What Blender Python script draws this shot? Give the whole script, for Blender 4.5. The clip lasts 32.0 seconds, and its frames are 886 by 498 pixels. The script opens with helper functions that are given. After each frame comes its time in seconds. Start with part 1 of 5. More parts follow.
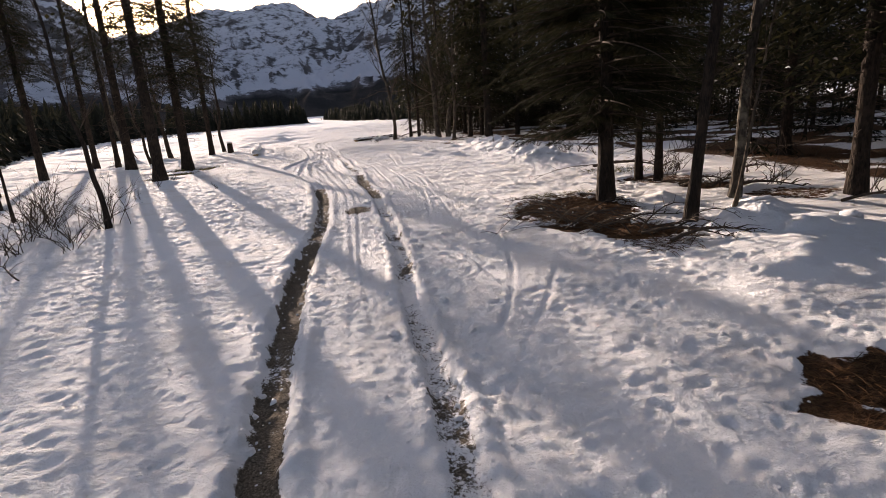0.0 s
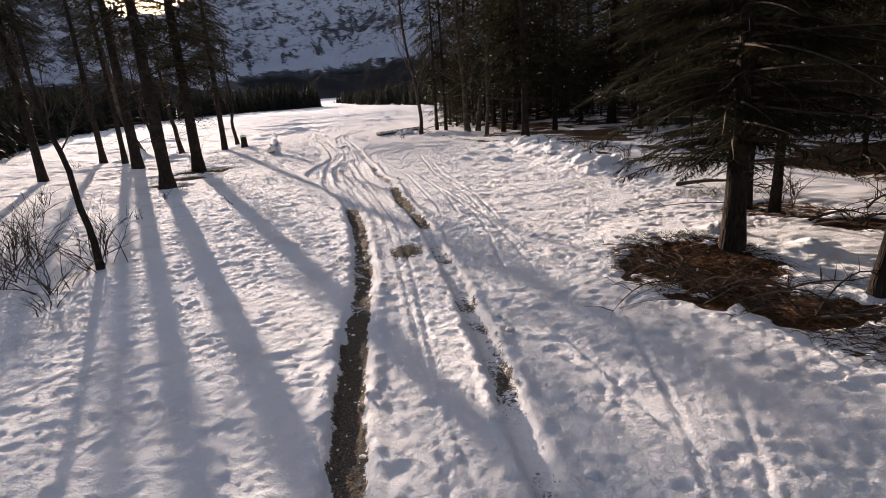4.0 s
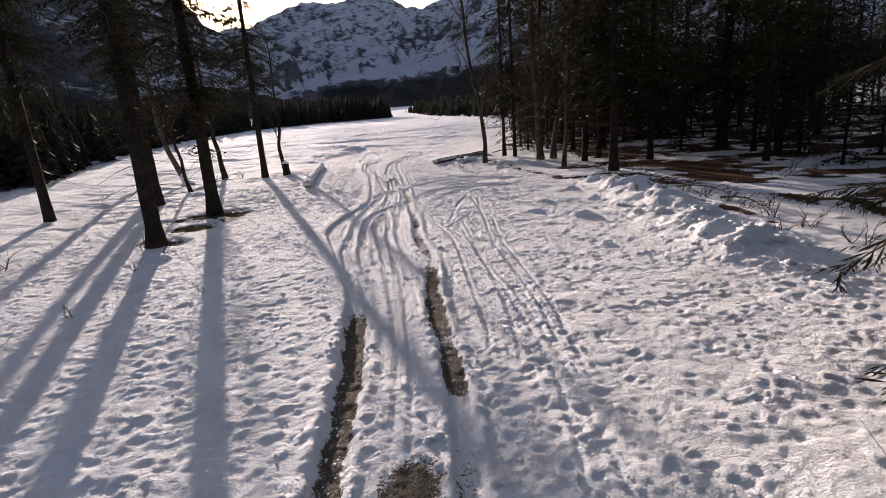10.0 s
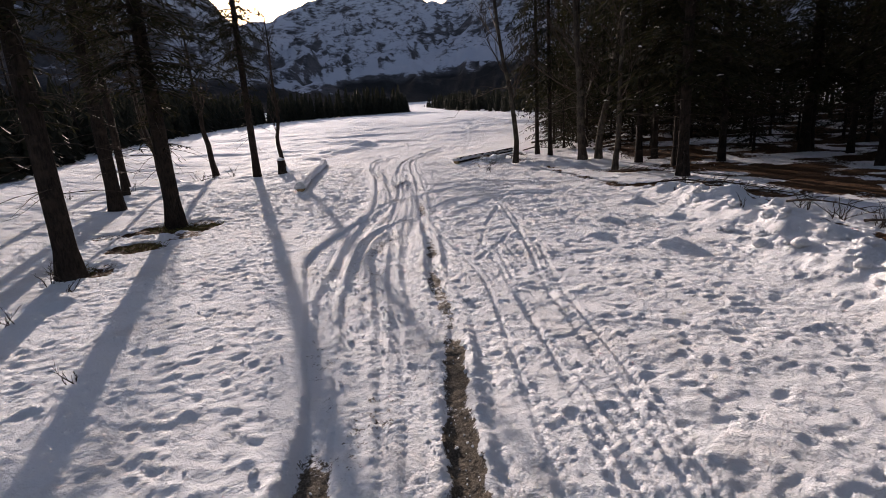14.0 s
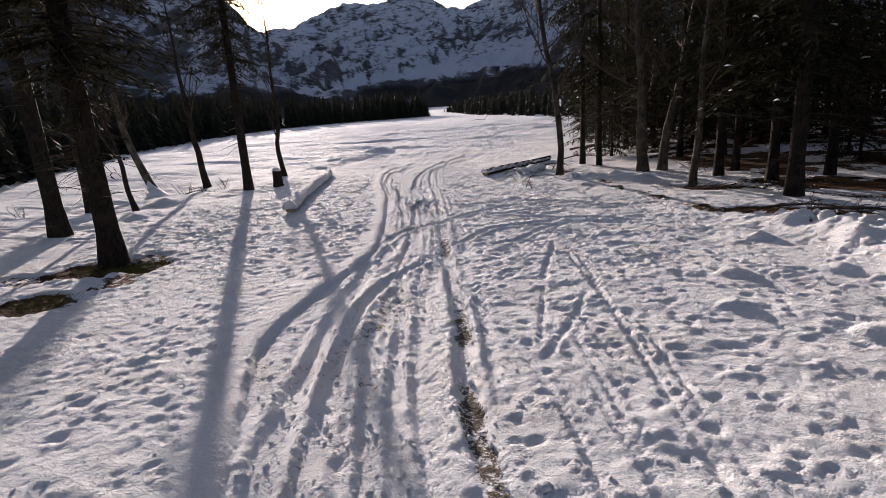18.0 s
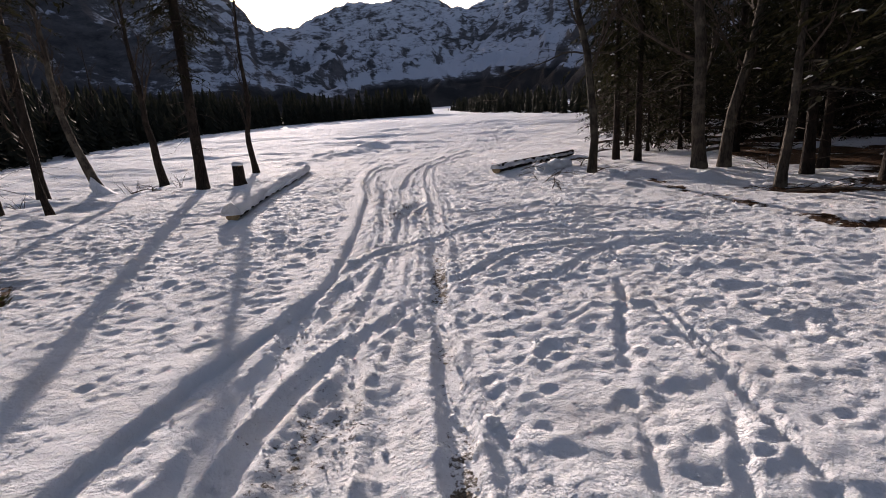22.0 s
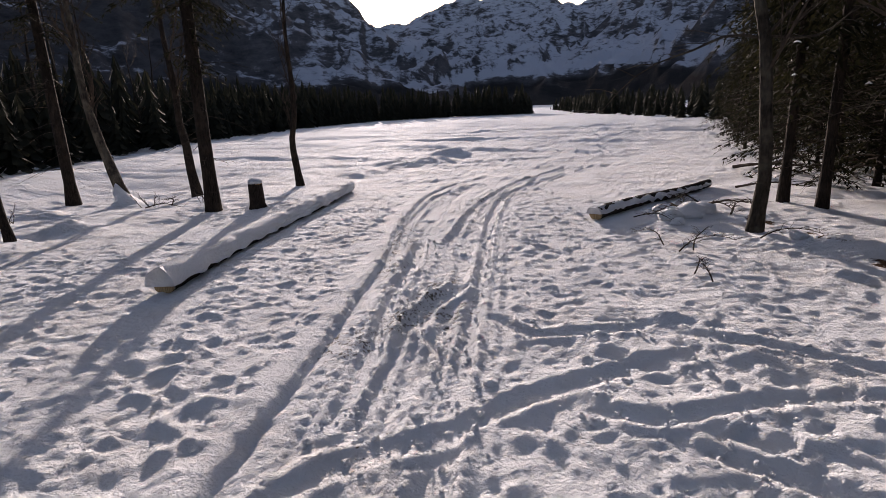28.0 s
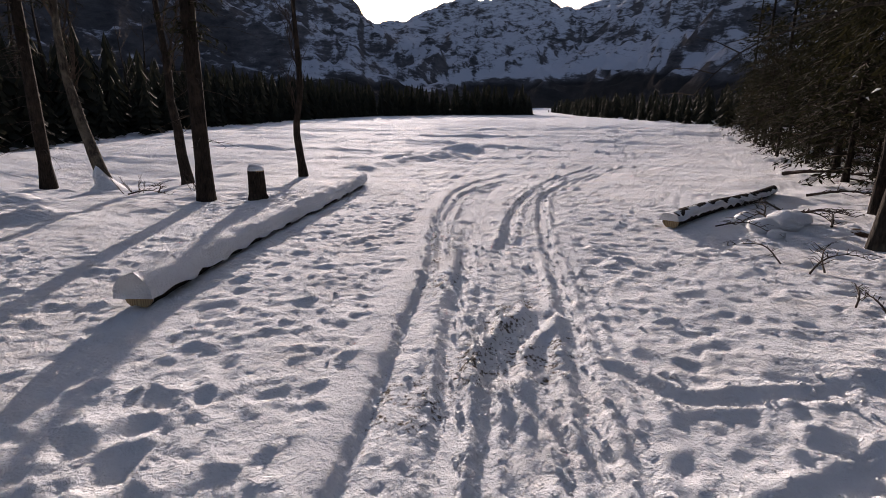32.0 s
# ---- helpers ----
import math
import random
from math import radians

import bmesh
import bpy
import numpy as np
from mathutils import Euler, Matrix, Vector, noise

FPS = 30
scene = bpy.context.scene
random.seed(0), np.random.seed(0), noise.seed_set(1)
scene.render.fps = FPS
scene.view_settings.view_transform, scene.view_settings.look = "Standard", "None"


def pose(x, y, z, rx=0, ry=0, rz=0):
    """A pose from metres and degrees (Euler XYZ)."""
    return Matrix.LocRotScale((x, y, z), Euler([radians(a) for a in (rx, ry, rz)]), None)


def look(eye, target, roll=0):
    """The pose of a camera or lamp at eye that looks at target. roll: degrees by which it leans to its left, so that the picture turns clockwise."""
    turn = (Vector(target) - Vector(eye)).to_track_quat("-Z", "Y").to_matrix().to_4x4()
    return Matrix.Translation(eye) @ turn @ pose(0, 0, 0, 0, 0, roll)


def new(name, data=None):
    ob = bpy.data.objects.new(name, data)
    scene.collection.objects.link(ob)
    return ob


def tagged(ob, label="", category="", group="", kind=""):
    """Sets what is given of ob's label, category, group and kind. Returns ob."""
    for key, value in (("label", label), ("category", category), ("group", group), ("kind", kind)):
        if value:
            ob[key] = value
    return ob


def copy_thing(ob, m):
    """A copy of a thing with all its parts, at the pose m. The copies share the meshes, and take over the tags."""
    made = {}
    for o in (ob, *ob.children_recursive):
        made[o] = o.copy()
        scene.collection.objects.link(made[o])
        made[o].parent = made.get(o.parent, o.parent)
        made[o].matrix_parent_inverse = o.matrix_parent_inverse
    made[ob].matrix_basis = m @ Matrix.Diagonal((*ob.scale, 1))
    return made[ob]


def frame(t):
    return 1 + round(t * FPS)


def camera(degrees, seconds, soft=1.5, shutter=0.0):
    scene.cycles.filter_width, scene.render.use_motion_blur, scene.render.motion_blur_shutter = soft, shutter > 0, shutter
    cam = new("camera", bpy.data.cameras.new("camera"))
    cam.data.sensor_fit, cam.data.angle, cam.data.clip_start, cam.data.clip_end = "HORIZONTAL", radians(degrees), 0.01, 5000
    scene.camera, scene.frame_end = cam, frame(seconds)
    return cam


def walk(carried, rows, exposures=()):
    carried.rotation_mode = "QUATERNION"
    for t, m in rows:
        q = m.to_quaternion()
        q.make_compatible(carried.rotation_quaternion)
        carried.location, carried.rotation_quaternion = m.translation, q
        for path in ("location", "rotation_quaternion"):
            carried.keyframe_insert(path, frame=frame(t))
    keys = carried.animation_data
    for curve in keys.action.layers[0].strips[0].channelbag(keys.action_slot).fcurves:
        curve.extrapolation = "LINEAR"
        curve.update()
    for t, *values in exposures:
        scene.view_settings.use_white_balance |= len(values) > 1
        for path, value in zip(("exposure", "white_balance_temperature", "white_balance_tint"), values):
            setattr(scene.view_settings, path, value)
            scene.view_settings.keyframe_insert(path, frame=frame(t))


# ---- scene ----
cam = camera(78.0, 32.0, soft=0.6)
PATH = [
    (0.0, (1.783, 1.541, 2.006), (1.648, 3.472, 1.501), -4.2),
    (0.5, (1.802, 1.924, 2.021), (1.641, 3.852, 1.513), -4.6),
    (1.0, (1.812, 2.279, 2.048), (1.626, 4.202, 1.532), -5.1),
    (1.5, (1.628, 2.557, 2.028), (1.455, 4.48, 1.511), -4.8),
    (2.0, (1.406, 2.847, 2.011), (1.249, 4.772, 1.494), -4.4),
    (2.5, (1.191, 3.163, 2.02), (1.045, 5.09, 1.506), -4.0),
    (3.0, (0.995, 3.472, 2.118), (0.851, 5.398, 1.597), -3.7),
    (3.5, (0.827, 3.796, 2.358), (0.669, 5.715, 1.814), -3.9),
    (4.0, (0.662, 4.081, 2.615), (0.485, 5.991, 2.054), -4.0),
    (4.5, (0.594, 4.296, 2.87), (0.389, 6.202, 2.299), -3.8),
    (6.5, (0.829, 5.821, 3.283), (0.495, 7.714, 2.73), -5.2),
    (7.0, (0.844, 6.103, 3.28), (0.528, 7.999, 2.724), -5.0),
    (7.5, (0.813, 6.438, 3.254), (0.507, 8.334, 2.698), -4.8),
    (8.0, (0.746, 6.87, 3.244), (0.439, 8.767, 2.69), -4.5),
    (8.5, (0.648, 7.442, 3.237), (0.325, 9.337, 2.685), -4.4),
    (9.0, (0.526, 8.063, 3.213), (0.18, 9.957, 2.668), -4.1),
    (9.5, (0.51, 8.694, 3.191), (0.122, 10.582, 2.659), -4.3),
    (10.0, (0.53, 9.233, 3.192), (0.104, 11.116, 2.673), -4.4),
    (10.5, (0.552, 9.643, 3.252), (0.098, 11.522, 2.74), -4.3),
    (11.0, (0.494, 10.435, 3.177), (0.001, 12.305, 2.67), -4.5),
    (11.5, (0.443, 10.97, 3.117), (-0.068, 12.837, 2.613), -4.5),
    (12.0, (0.266, 11.402, 3.052), (-0.246, 13.269, 2.554), -4.3),
    (12.5, (0.052, 11.887, 2.987), (-0.454, 13.758, 2.49), -4.2),
    (13.0, (-0.159, 12.419, 2.952), (-0.654, 14.288, 2.444), -4.1),
    (13.5, (-0.351, 12.937, 2.918), (-0.842, 14.805, 2.399), -4.0),
    (14.0, (-0.55, 13.434, 2.88), (-1.034, 15.302, 2.35), -3.9),
    (14.5, (-0.758, 13.914, 2.861), (-1.23, 15.78, 2.318), -3.6),
    (16.5, (-1.447, 15.954, 2.389), (-1.933, 17.828, 1.889), -3.2),
    (17.0, (-1.487, 16.461, 2.487), (-2.009, 18.324, 1.983), -3.7),
    (17.5, (-1.559, 16.956, 2.587), (-2.108, 18.811, 2.08), -4.2),
    (18.0, (-1.77, 17.419, 2.66), (-2.32, 19.273, 2.152), -4.0),
    (18.5, (-1.97, 17.871, 2.718), (-2.511, 19.727, 2.206), -3.6),
    (19.0, (-2.131, 18.409, 2.704), (-2.666, 20.267, 2.187), -3.5),
    (19.5, (-2.291, 18.885, 2.638), (-2.819, 20.742, 2.118), -3.4),
    (20.0, (-2.426, 19.381, 2.583), (-2.953, 21.237, 2.058), -3.4),
    (20.5, (-2.48, 19.919, 2.451), (-3.022, 21.774, 1.932), -3.5),
    (21.0, (-2.532, 20.435, 2.322), (-3.09, 22.285, 1.807), -3.8),
    (21.5, (-2.618, 20.858, 2.2), (-3.183, 22.707, 1.688), -3.8),
    (22.0, (-2.744, 21.223, 2.077), (-3.305, 23.074, 1.57), -3.7),
    (22.5, (-2.882, 21.578, 1.967), (-3.439, 23.433, 1.471), -3.4),
    (23.0, (-3.051, 21.972, 1.883), (-3.601, 23.835, 1.41), -3.2),
    (23.5, (-3.15, 22.346, 1.977), (-3.699, 24.21, 1.505), -3.2),
    (24.0, (-3.231, 22.725, 2.173), (-3.79, 24.581, 1.682), -3.4),
    (24.5, (-3.317, 23.199, 2.346), (-3.885, 25.045, 1.826), -3.6),
    (25.0, (-3.398, 23.779, 2.387), (-3.983, 25.615, 1.85), -3.9),
    (25.5, (-3.461, 24.307, 2.411), (-4.058, 26.132, 1.852), -3.9),
    (27.5, (-3.576, 25.764, 2.377), (-4.408, 27.508, 1.863), -2.8),
    (28.0, (-3.635, 25.968, 2.268), (-4.51, 27.695, 1.768), -2.3),
    (28.5, (-3.698, 26.073, 2.172), (-4.605, 27.787, 1.682), -2.2),
    (29.0, (-3.94, 26.021, 2.08), (-4.83, 27.746, 1.597), -1.4),
    (29.5, (-4.166, 25.969, 1.993), (-5.043, 27.703, 1.519), -0.9),
    (30.0, (-4.383, 25.95, 1.924), (-5.246, 27.693, 1.459), -0.3),
    (30.5, (-4.599, 26.02, 1.864), (-5.441, 27.772, 1.395), 0.4),
    (31.0, (-4.73, 26.24, 1.896), (-5.569, 27.987, 1.402), 0.2),
    (31.5, (-4.89, 26.619, 1.926), (-5.732, 28.362, 1.425), -0.1),
    (32.0, (-5.08, 27.129, 1.965), (-5.924, 28.872, 1.461), -0.0),
]
walk(cam, [(t, look(eye, target, roll)) for t, eye, target, roll in PATH], [(0.0, 1.43, 8450.0, 25.0), (9.0, 1.08, 7700.0, 25.0), (13.0, 0.90, 7550.0, 24.5), (17.0, 0.84, 7400.0, 24.0), (24.0, 0.82, 7400.0, 24.5), (32.0, 0.66, 7330.0, 25.0)])


# ---- light ----
SUN_AZ, SUN_EL = -33.4, 9.8
world = bpy.data.worlds.new("sky")
scene.world = world
world.use_nodes = True
wn, wl = world.node_tree.nodes, world.node_tree.links
sky = wn.new("ShaderNodeTexSky")
sky.sky_type, sky.sun_disc = "NISHITA", False
sky.sun_elevation, sky.sun_rotation = radians(SUN_EL), radians(SUN_AZ)
sky.altitude, sky.air_density, sky.dust_density, sky.ozone_density = 900, 0.75, 2.0, 0.4
wn["Background"].inputs["Strength"].default_value = 0.13
wl.new(sky.outputs["Color"], wn["Background"].inputs["Color"])
lamp = bpy.data.lights.new("sun", "SUN")
lamp.energy, lamp.angle, lamp.color = 4.45, radians(0.5), (1.0, 0.985, 0.96)
sun = new("sun", lamp)
sun.rotation_euler = Euler((radians(90 - SUN_EL), 0, radians(180 - SUN_AZ)))


# ---- materials ----
def mat(name):
    m = bpy.data.materials.new(name)
    m.use_nodes = True
    n = m.node_tree.nodes
    return m, n, m.node_tree.links, n["Principled BSDF"]


def noise_tex(n, l, scale, detail=4.0, rough=0.6, vec=None):
    t = n.new("ShaderNodeTexNoise")
    t.inputs["Scale"].default_value, t.inputs["Detail"].default_value, t.inputs["Roughness"].default_value = scale, detail, rough
    if vec is not None:
        l.new(vec, t.inputs["Vector"])
    return t


def ramp(n, l, fac, stops):
    r = n.new("ShaderNodeValToRGB")
    e = r.color_ramp.elements
    while len(e) < len(stops):
        e.new(0.5)
    for k, (p, c) in zip(e, stops):
        k.position = p
        k.color = (*c, 1) if len(c) == 3 else (c[0], c[0], c[0], 1)
    l.new(fac, r.inputs["Fac"])
    return r


def mixc(n, l, fac, a, b):
    m = n.new("ShaderNodeMix")
    m.data_type = "RGBA"
    for sock, v in ((m.inputs[0], fac), (m.inputs[6], a), (m.inputs[7], b)):
        if isinstance(v, (int, float)):
            sock.default_value = v
        elif isinstance(v, tuple):
            sock.default_value = (*v, 1)
        else:
            l.new(v, sock)
    return m.outputs[2]


def math_node(n, l, op, a, b=0.0):
    m = n.new("ShaderNodeMath")
    m.operation = op
    for sock, v in zip(m.inputs, (a, b)):
        if isinstance(v, (int, float)):
            sock.default_value = v
        else:
            l.new(v, sock)
    return m.outputs[0]


def bump(n, l, bsdf, height, strength, dist):
    b = n.new("ShaderNodeBump")
    b.inputs["Strength"].default_value, b.inputs["Distance"].default_value = strength, dist
    l.new(height, b.inputs["Height"])
    l.new(b.outputs["Normal"], bsdf.inputs["Normal"])


def coords(n, which="Object"):
    return n.new("ShaderNodeTexCoord").outputs[which]


def snow_material(name, attrs):
    m, n, l, b = mat(name)
    pos = n.new("ShaderNodeNewGeometry").outputs["Position"]
    big = noise_tex(n, l, 0.35, 3, 0.5, pos)
    fine = noise_tex(n, l, 9.0, 5, 0.65, pos)
    grit = noise_tex(n, l, 55.0, 3, 0.7, pos)
    col = mixc(n, l, big.outputs["Fac"], (0.74, 0.75, 0.77), (0.82, 0.82, 0.82))
    stain = noise_tex(n, l, 0.8, 6, 0.7, pos)
    col = mixc(n, l, ramp(n, l, stain.outputs["Fac"], [(0.5, (0,)), (0.72, (0.55,))]).outputs["Color"], col, (0.60, 0.56, 0.52))
    dirty = ramp(n, l, grit.outputs["Fac"], [(0.28, (1,)), (0.36, (0,))])
    col = mixc(n, l, math_node(n, l, "MULTIPLY", dirty.outputs["Color"], 0.25), col, (0.35, 0.30, 0.25))
    if attrs:
        mud = n.new("ShaderNodeAttribute")
        mud.attribute_name = "mud"
        lit = n.new("ShaderNodeAttribute")
        lit.attribute_name = "litter"
        gr = ramp(n, l, grit.outputs["Fac"], [(0.3, (0.03, 0.024, 0.018)), (0.5, (0.105, 0.086, 0.066)), (0.7, (0.25, 0.215, 0.175))])
        rag = noise_tex(n, l, 30.0, 4, 0.75, pos)
        f = math_node(n, l, "ADD", math_node(n, l, "ADD", mud.outputs["Fac"], math_node(n, l, "MULTIPLY", math_node(n, l, "SUBTRACT", rag.outputs["Fac"], 0.5), 1.1)), math_node(n, l, "MULTIPLY", math_node(n, l, "SUBTRACT", fine.outputs["Fac"], 0.5), 1.0))
        fm = ramp(n, l, f, [(0.44, (0,)), (0.58, (1,))])
        col = mixc(n, l, fm.outputs["Color"], col, gr.outputs["Color"])
        nl = noise_tex(n, l, 24.0, 5, 0.75, pos)
        br = ramp(n, l, nl.outputs["Fac"], [(0.3, (0.018, 0.012, 0.008)), (0.5, (0.07, 0.036, 0.02)), (0.62, (0.12, 0.068, 0.036)), (0.75, (0.08, 0.07, 0.028))])
        f2 = math_node(n, l, "ADD", lit.outputs["Fac"], math_node(n, l, "MULTIPLY", math_node(n, l, "SUBTRACT", fine.outputs["Fac"], 0.5), 1.2))
        fl = ramp(n, l, f2, [(0.42, (0,)), (0.58, (1,))])
        col = mixc(n, l, fl.outputs["Color"], col, br.outputs["Color"])
    l.new(col, b.inputs["Base Color"])
    b.inputs["Roughness"].default_value = 0.85
    b.inputs["Specular IOR Level"].default_value = 0.03
    b.subsurface_method = "BURLEY"
    b.inputs["Subsurface Weight"].default_value = 0.8
    b.inputs["Subsurface Radius"].default_value = (1.0, 0.95, 0.9)
    b.inputs["Subsurface Scale"].default_value = 0.014
    mid = noise_tex(n, l, 22.0, 4, 0.7, pos)
    h = math_node(n, l, "ADD", math_node(n, l, "MULTIPLY", fine.outputs["Fac"], 1.15), math_node(n, l, "MULTIPLY", mid.outputs["Fac"], 1.1))
    wide = n.new("ShaderNodeMapping")
    wide.inputs["Scale"].default_value = (0.35, 1.0, 1.0)
    l.new(pos, wide.inputs["Vector"])
    swell = noise_tex(n, l, 1.3, 5, 0.65, wide.outputs["Vector"])
    h = math_node(n, l, "ADD", h, math_node(n, l, "MULTIPLY", swell.outputs["Fac"], 0.5))
    drift = noise_tex(n, l, 0.45, 3, 0.6, wide.outputs["Vector"])
    h = math_node(n, l, "ADD", h, math_node(n, l, "MULTIPLY", drift.outputs["Fac"], 0.8))
    if attrs:
        field = n.new("ShaderNodeAttribute")
        field.attribute_name = "open_field"
        long = n.new("ShaderNodeMapping")
        long.inputs["Scale"].default_value = (0.16, 1.0, 1.0)
        long.inputs["Rotation"].default_value = (0, 0, 0.2)
        l.new(pos, long.inputs["Vector"])
        band = noise_tex(n, l, 0.9, 6, 0.7, long.outputs["Vector"])
        h = math_node(n, l, "ADD", h, math_node(n, l, "MULTIPLY", math_node(n, l, "MULTIPLY", band.outputs["Fac"], field.outputs["Fac"]), 1.5))
        trod = noise_tex(n, l, 2.6, 5, 0.7, pos)
        h = math_node(n, l, "ADD", h, math_node(n, l, "MULTIPLY", math_node(n, l, "MULTIPLY", trod.outputs["Fac"], field.outputs["Fac"]), 2.6))
        dent = n.new("ShaderNodeTexVoronoi")
        dent.feature = "SMOOTH_F1"
        dent.inputs["Scale"].default_value, dent.inputs["Smoothness"].default_value = 3.2, 0.35
        l.new(pos, dent.inputs["Vector"])
        h = math_node(n, l, "ADD", h, math_node(n, l, "MULTIPLY", math_node(n, l, "MULTIPLY", dent.outputs["Distance"], field.outputs["Fac"]), 1.3))
    h = math_node(n, l, "ADD", h, math_node(n, l, "MULTIPLY", grit.outputs["Fac"], 0.45))
    bump(n, l, b, h, 1.0, 0.062)
    return m


def bark_material(name, dark, light, scale=1.0, lichen=0.0):
    m, n, l, b = mat(name)
    co = coords(n)
    mp = n.new("ShaderNodeMapping")
    mp.inputs["Scale"].default_value = (scale, scale, scale * 0.28)
    l.new(co, mp.inputs["Vector"])
    a = noise_tex(n, l, 26, 6, 0.7, mp.outputs["Vector"])
    v = n.new("ShaderNodeTexVoronoi")
    v.inputs["Scale"].default_value = 30
    l.new(mp.outputs["Vector"], v.inputs["Vector"])
    c = ramp(n, l, a.outputs["Fac"], [(0.3, dark), (0.7, light)])
    big = noise_tex(n, l, 2.3, 4, 0.6, co)
    col = mixc(n, l, ramp(n, l, big.outputs["Fac"], [(0.5, (0,)), (0.7, (1,))]).outputs["Color"], c.outputs["Color"], (light[0] * 1.25 + lichen, light[1] * 1.25 + lichen, light[2] * 1.15 + lichen * 0.8))
    l.new(col, b.inputs["Base Color"])
    b.inputs["Roughness"].default_value = 0.95
    b.inputs["Specular IOR Level"].default_value = 0.06
    bump(n, l, b, math_node(n, l, "ADD", a.outputs["Fac"], v.outputs["Distance"]), 0.9, 0.03)
    return m


def needle_material(name, a, c):
    m, n, l, b = mat(name)
    g = n.new("ShaderNodeNewGeometry")
    big = noise_tex(n, l, 0.9, 3, 0.6, g.outputs["Position"])
    f = math_node(n, l, "ADD", math_node(n, l, "MULTIPLY", g.outputs["Random Per Island"], 0.6), math_node(n, l, "MULTIPLY", big.outputs["Fac"], 0.5))
    r = ramp(n, l, f, [(0.2, a), (0.85, c)])
    l.new(r.outputs["Color"], b.inputs["Base Color"])
    b.inputs["Roughness"].default_value = 0.8
    b.inputs["Specular IOR Level"].default_value = 0.06
    tr = n.new("ShaderNodeBsdfTranslucent")
    l.new(r.outputs["Color"], tr.inputs["Color"])
    mx = n.new("ShaderNodeMixShader")
    mx.inputs["Fac"].default_value = 0.25
    l.new(b.outputs["BSDF"], mx.inputs[1])
    l.new(tr.outputs["BSDF"], mx.inputs[2])
    l.new(mx.outputs["Shader"], n["Material Output"].inputs["Surface"])
    return m


def plain_material(name, a, c, scale, rough=0.85):
    m, n, l, b = mat(name)
    t = noise_tex(n, l, scale, 5, 0.65, coords(n))
    r = ramp(n, l, t.outputs["Fac"], [(0.3, a), (0.7, c)])
    l.new(r.outputs["Color"], b.inputs["Base Color"])
    b.inputs["Roughness"].default_value = rough
    b.inputs["Specular IOR Level"].default_value = 0.1
    bump(n, l, b, t.outputs["Fac"], 0.5, 0.01)
    return m


def wood_end_material():
    m, n, l, b = mat("cut_wood")
    w = n.new("ShaderNodeTexWave")
    w.wave_type, w.rings_direction = "RINGS", "Z"
    w.inputs["Scale"].default_value, w.inputs["Distortion"].default_value = 14, 1.5
    l.new(coords(n), w.inputs["Vector"])
    r = ramp(n, l, w.outputs["Fac"], [(0.0, (0.26, 0.17, 0.085)), (1.0, (0.44, 0.32, 0.17))])
    l.new(r.outputs["Color"], b.inputs["Base Color"])
    b.inputs["Roughness"].default_value = 0.8
    return m


def mountain_material():
    m, n, l, b = mat("mountain")
    g = n.new("ShaderNodeNewGeometry")
    pos = g.outputs["Position"]
    sep = n.new("ShaderNodeSeparateXYZ")
    l.new(pos, sep.inputs[0])
    nz = n.new("ShaderNodeSeparateXYZ")
    l.new(g.outputs["Normal"], nz.inputs[0])
    a = noise_tex(n, l, 0.012, 9, 0.68, pos)
    streak = n.new("ShaderNodeMapping")
    streak.inputs["Scale"].default_value = (1, 1, 2.4)
    streak.inputs["Rotation"].default_value = (0.5, 0.35, 0)
    l.new(pos, streak.inputs["Vector"])
    s2 = noise_tex(n, l, 0.03, 11, 0.78, streak.outputs["Vector"])
    f = math_node(n, l, "ADD", math_node(n, l, "MULTIPLY", a.outputs["Fac"], 0.85), math_node(n, l, "MULTIPLY", s2.outputs["Fac"], 1.6))
    f = math_node(n, l, "ADD", f, math_node(n, l, "MULTIPLY", math_node(n, l, "SUBTRACT", nz.outputs["Z"], 0.8), 0.9))
    veil = n.new("ShaderNodeAttribute")
    veil.attribute_name = "woods"
    f = math_node(n, l, "SUBTRACT", f, veil.outputs["Fac"])
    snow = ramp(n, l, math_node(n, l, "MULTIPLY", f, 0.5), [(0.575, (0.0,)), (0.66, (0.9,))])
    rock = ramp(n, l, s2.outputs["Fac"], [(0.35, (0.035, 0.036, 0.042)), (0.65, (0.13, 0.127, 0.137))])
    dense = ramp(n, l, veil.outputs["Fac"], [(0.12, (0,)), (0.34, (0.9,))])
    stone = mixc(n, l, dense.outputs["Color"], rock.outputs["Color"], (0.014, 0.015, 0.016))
    # mountain snow greyed and blued to paint in distance haze and backlit shade
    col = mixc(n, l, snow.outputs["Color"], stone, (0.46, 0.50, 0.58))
    l.new(col, b.inputs["Base Color"])
    b.inputs["Roughness"].default_value = 0.9
    b.inputs["Specular IOR Level"].default_value = 0.1
    bump(n, l, b, s2.outputs["Fac"], 0.8, 12.0)
    return m


SNOW = snow_material("trodden_snow", True)
SNOW_CLEAN = snow_material("clean_snow", False)
BARK = bark_material("spruce_bark", (0.010, 0.008, 0.0065), (0.042, 0.032, 0.026))
BARK_GREY = bark_material("grey_bark", (0.016, 0.013, 0.010), (0.06, 0.05, 0.04), 0.8, 0.03)
BARK_MOTTLED = bark_material("mottled_bark", (0.016, 0.013, 0.011), (0.075, 0.064, 0.054), 0.8, 0.12)
BARK_PALE = bark_material("ash_bark", (0.022, 0.017, 0.013), (0.095, 0.078, 0.062), 0.8, 0.03)
TWIG = plain_material("dead_twig", (0.03, 0.022, 0.017), (0.09, 0.068, 0.052), 8)
NEEDLE = needle_material("spruce_needles", (0.008, 0.009, 0.005), (0.030, 0.028, 0.013))
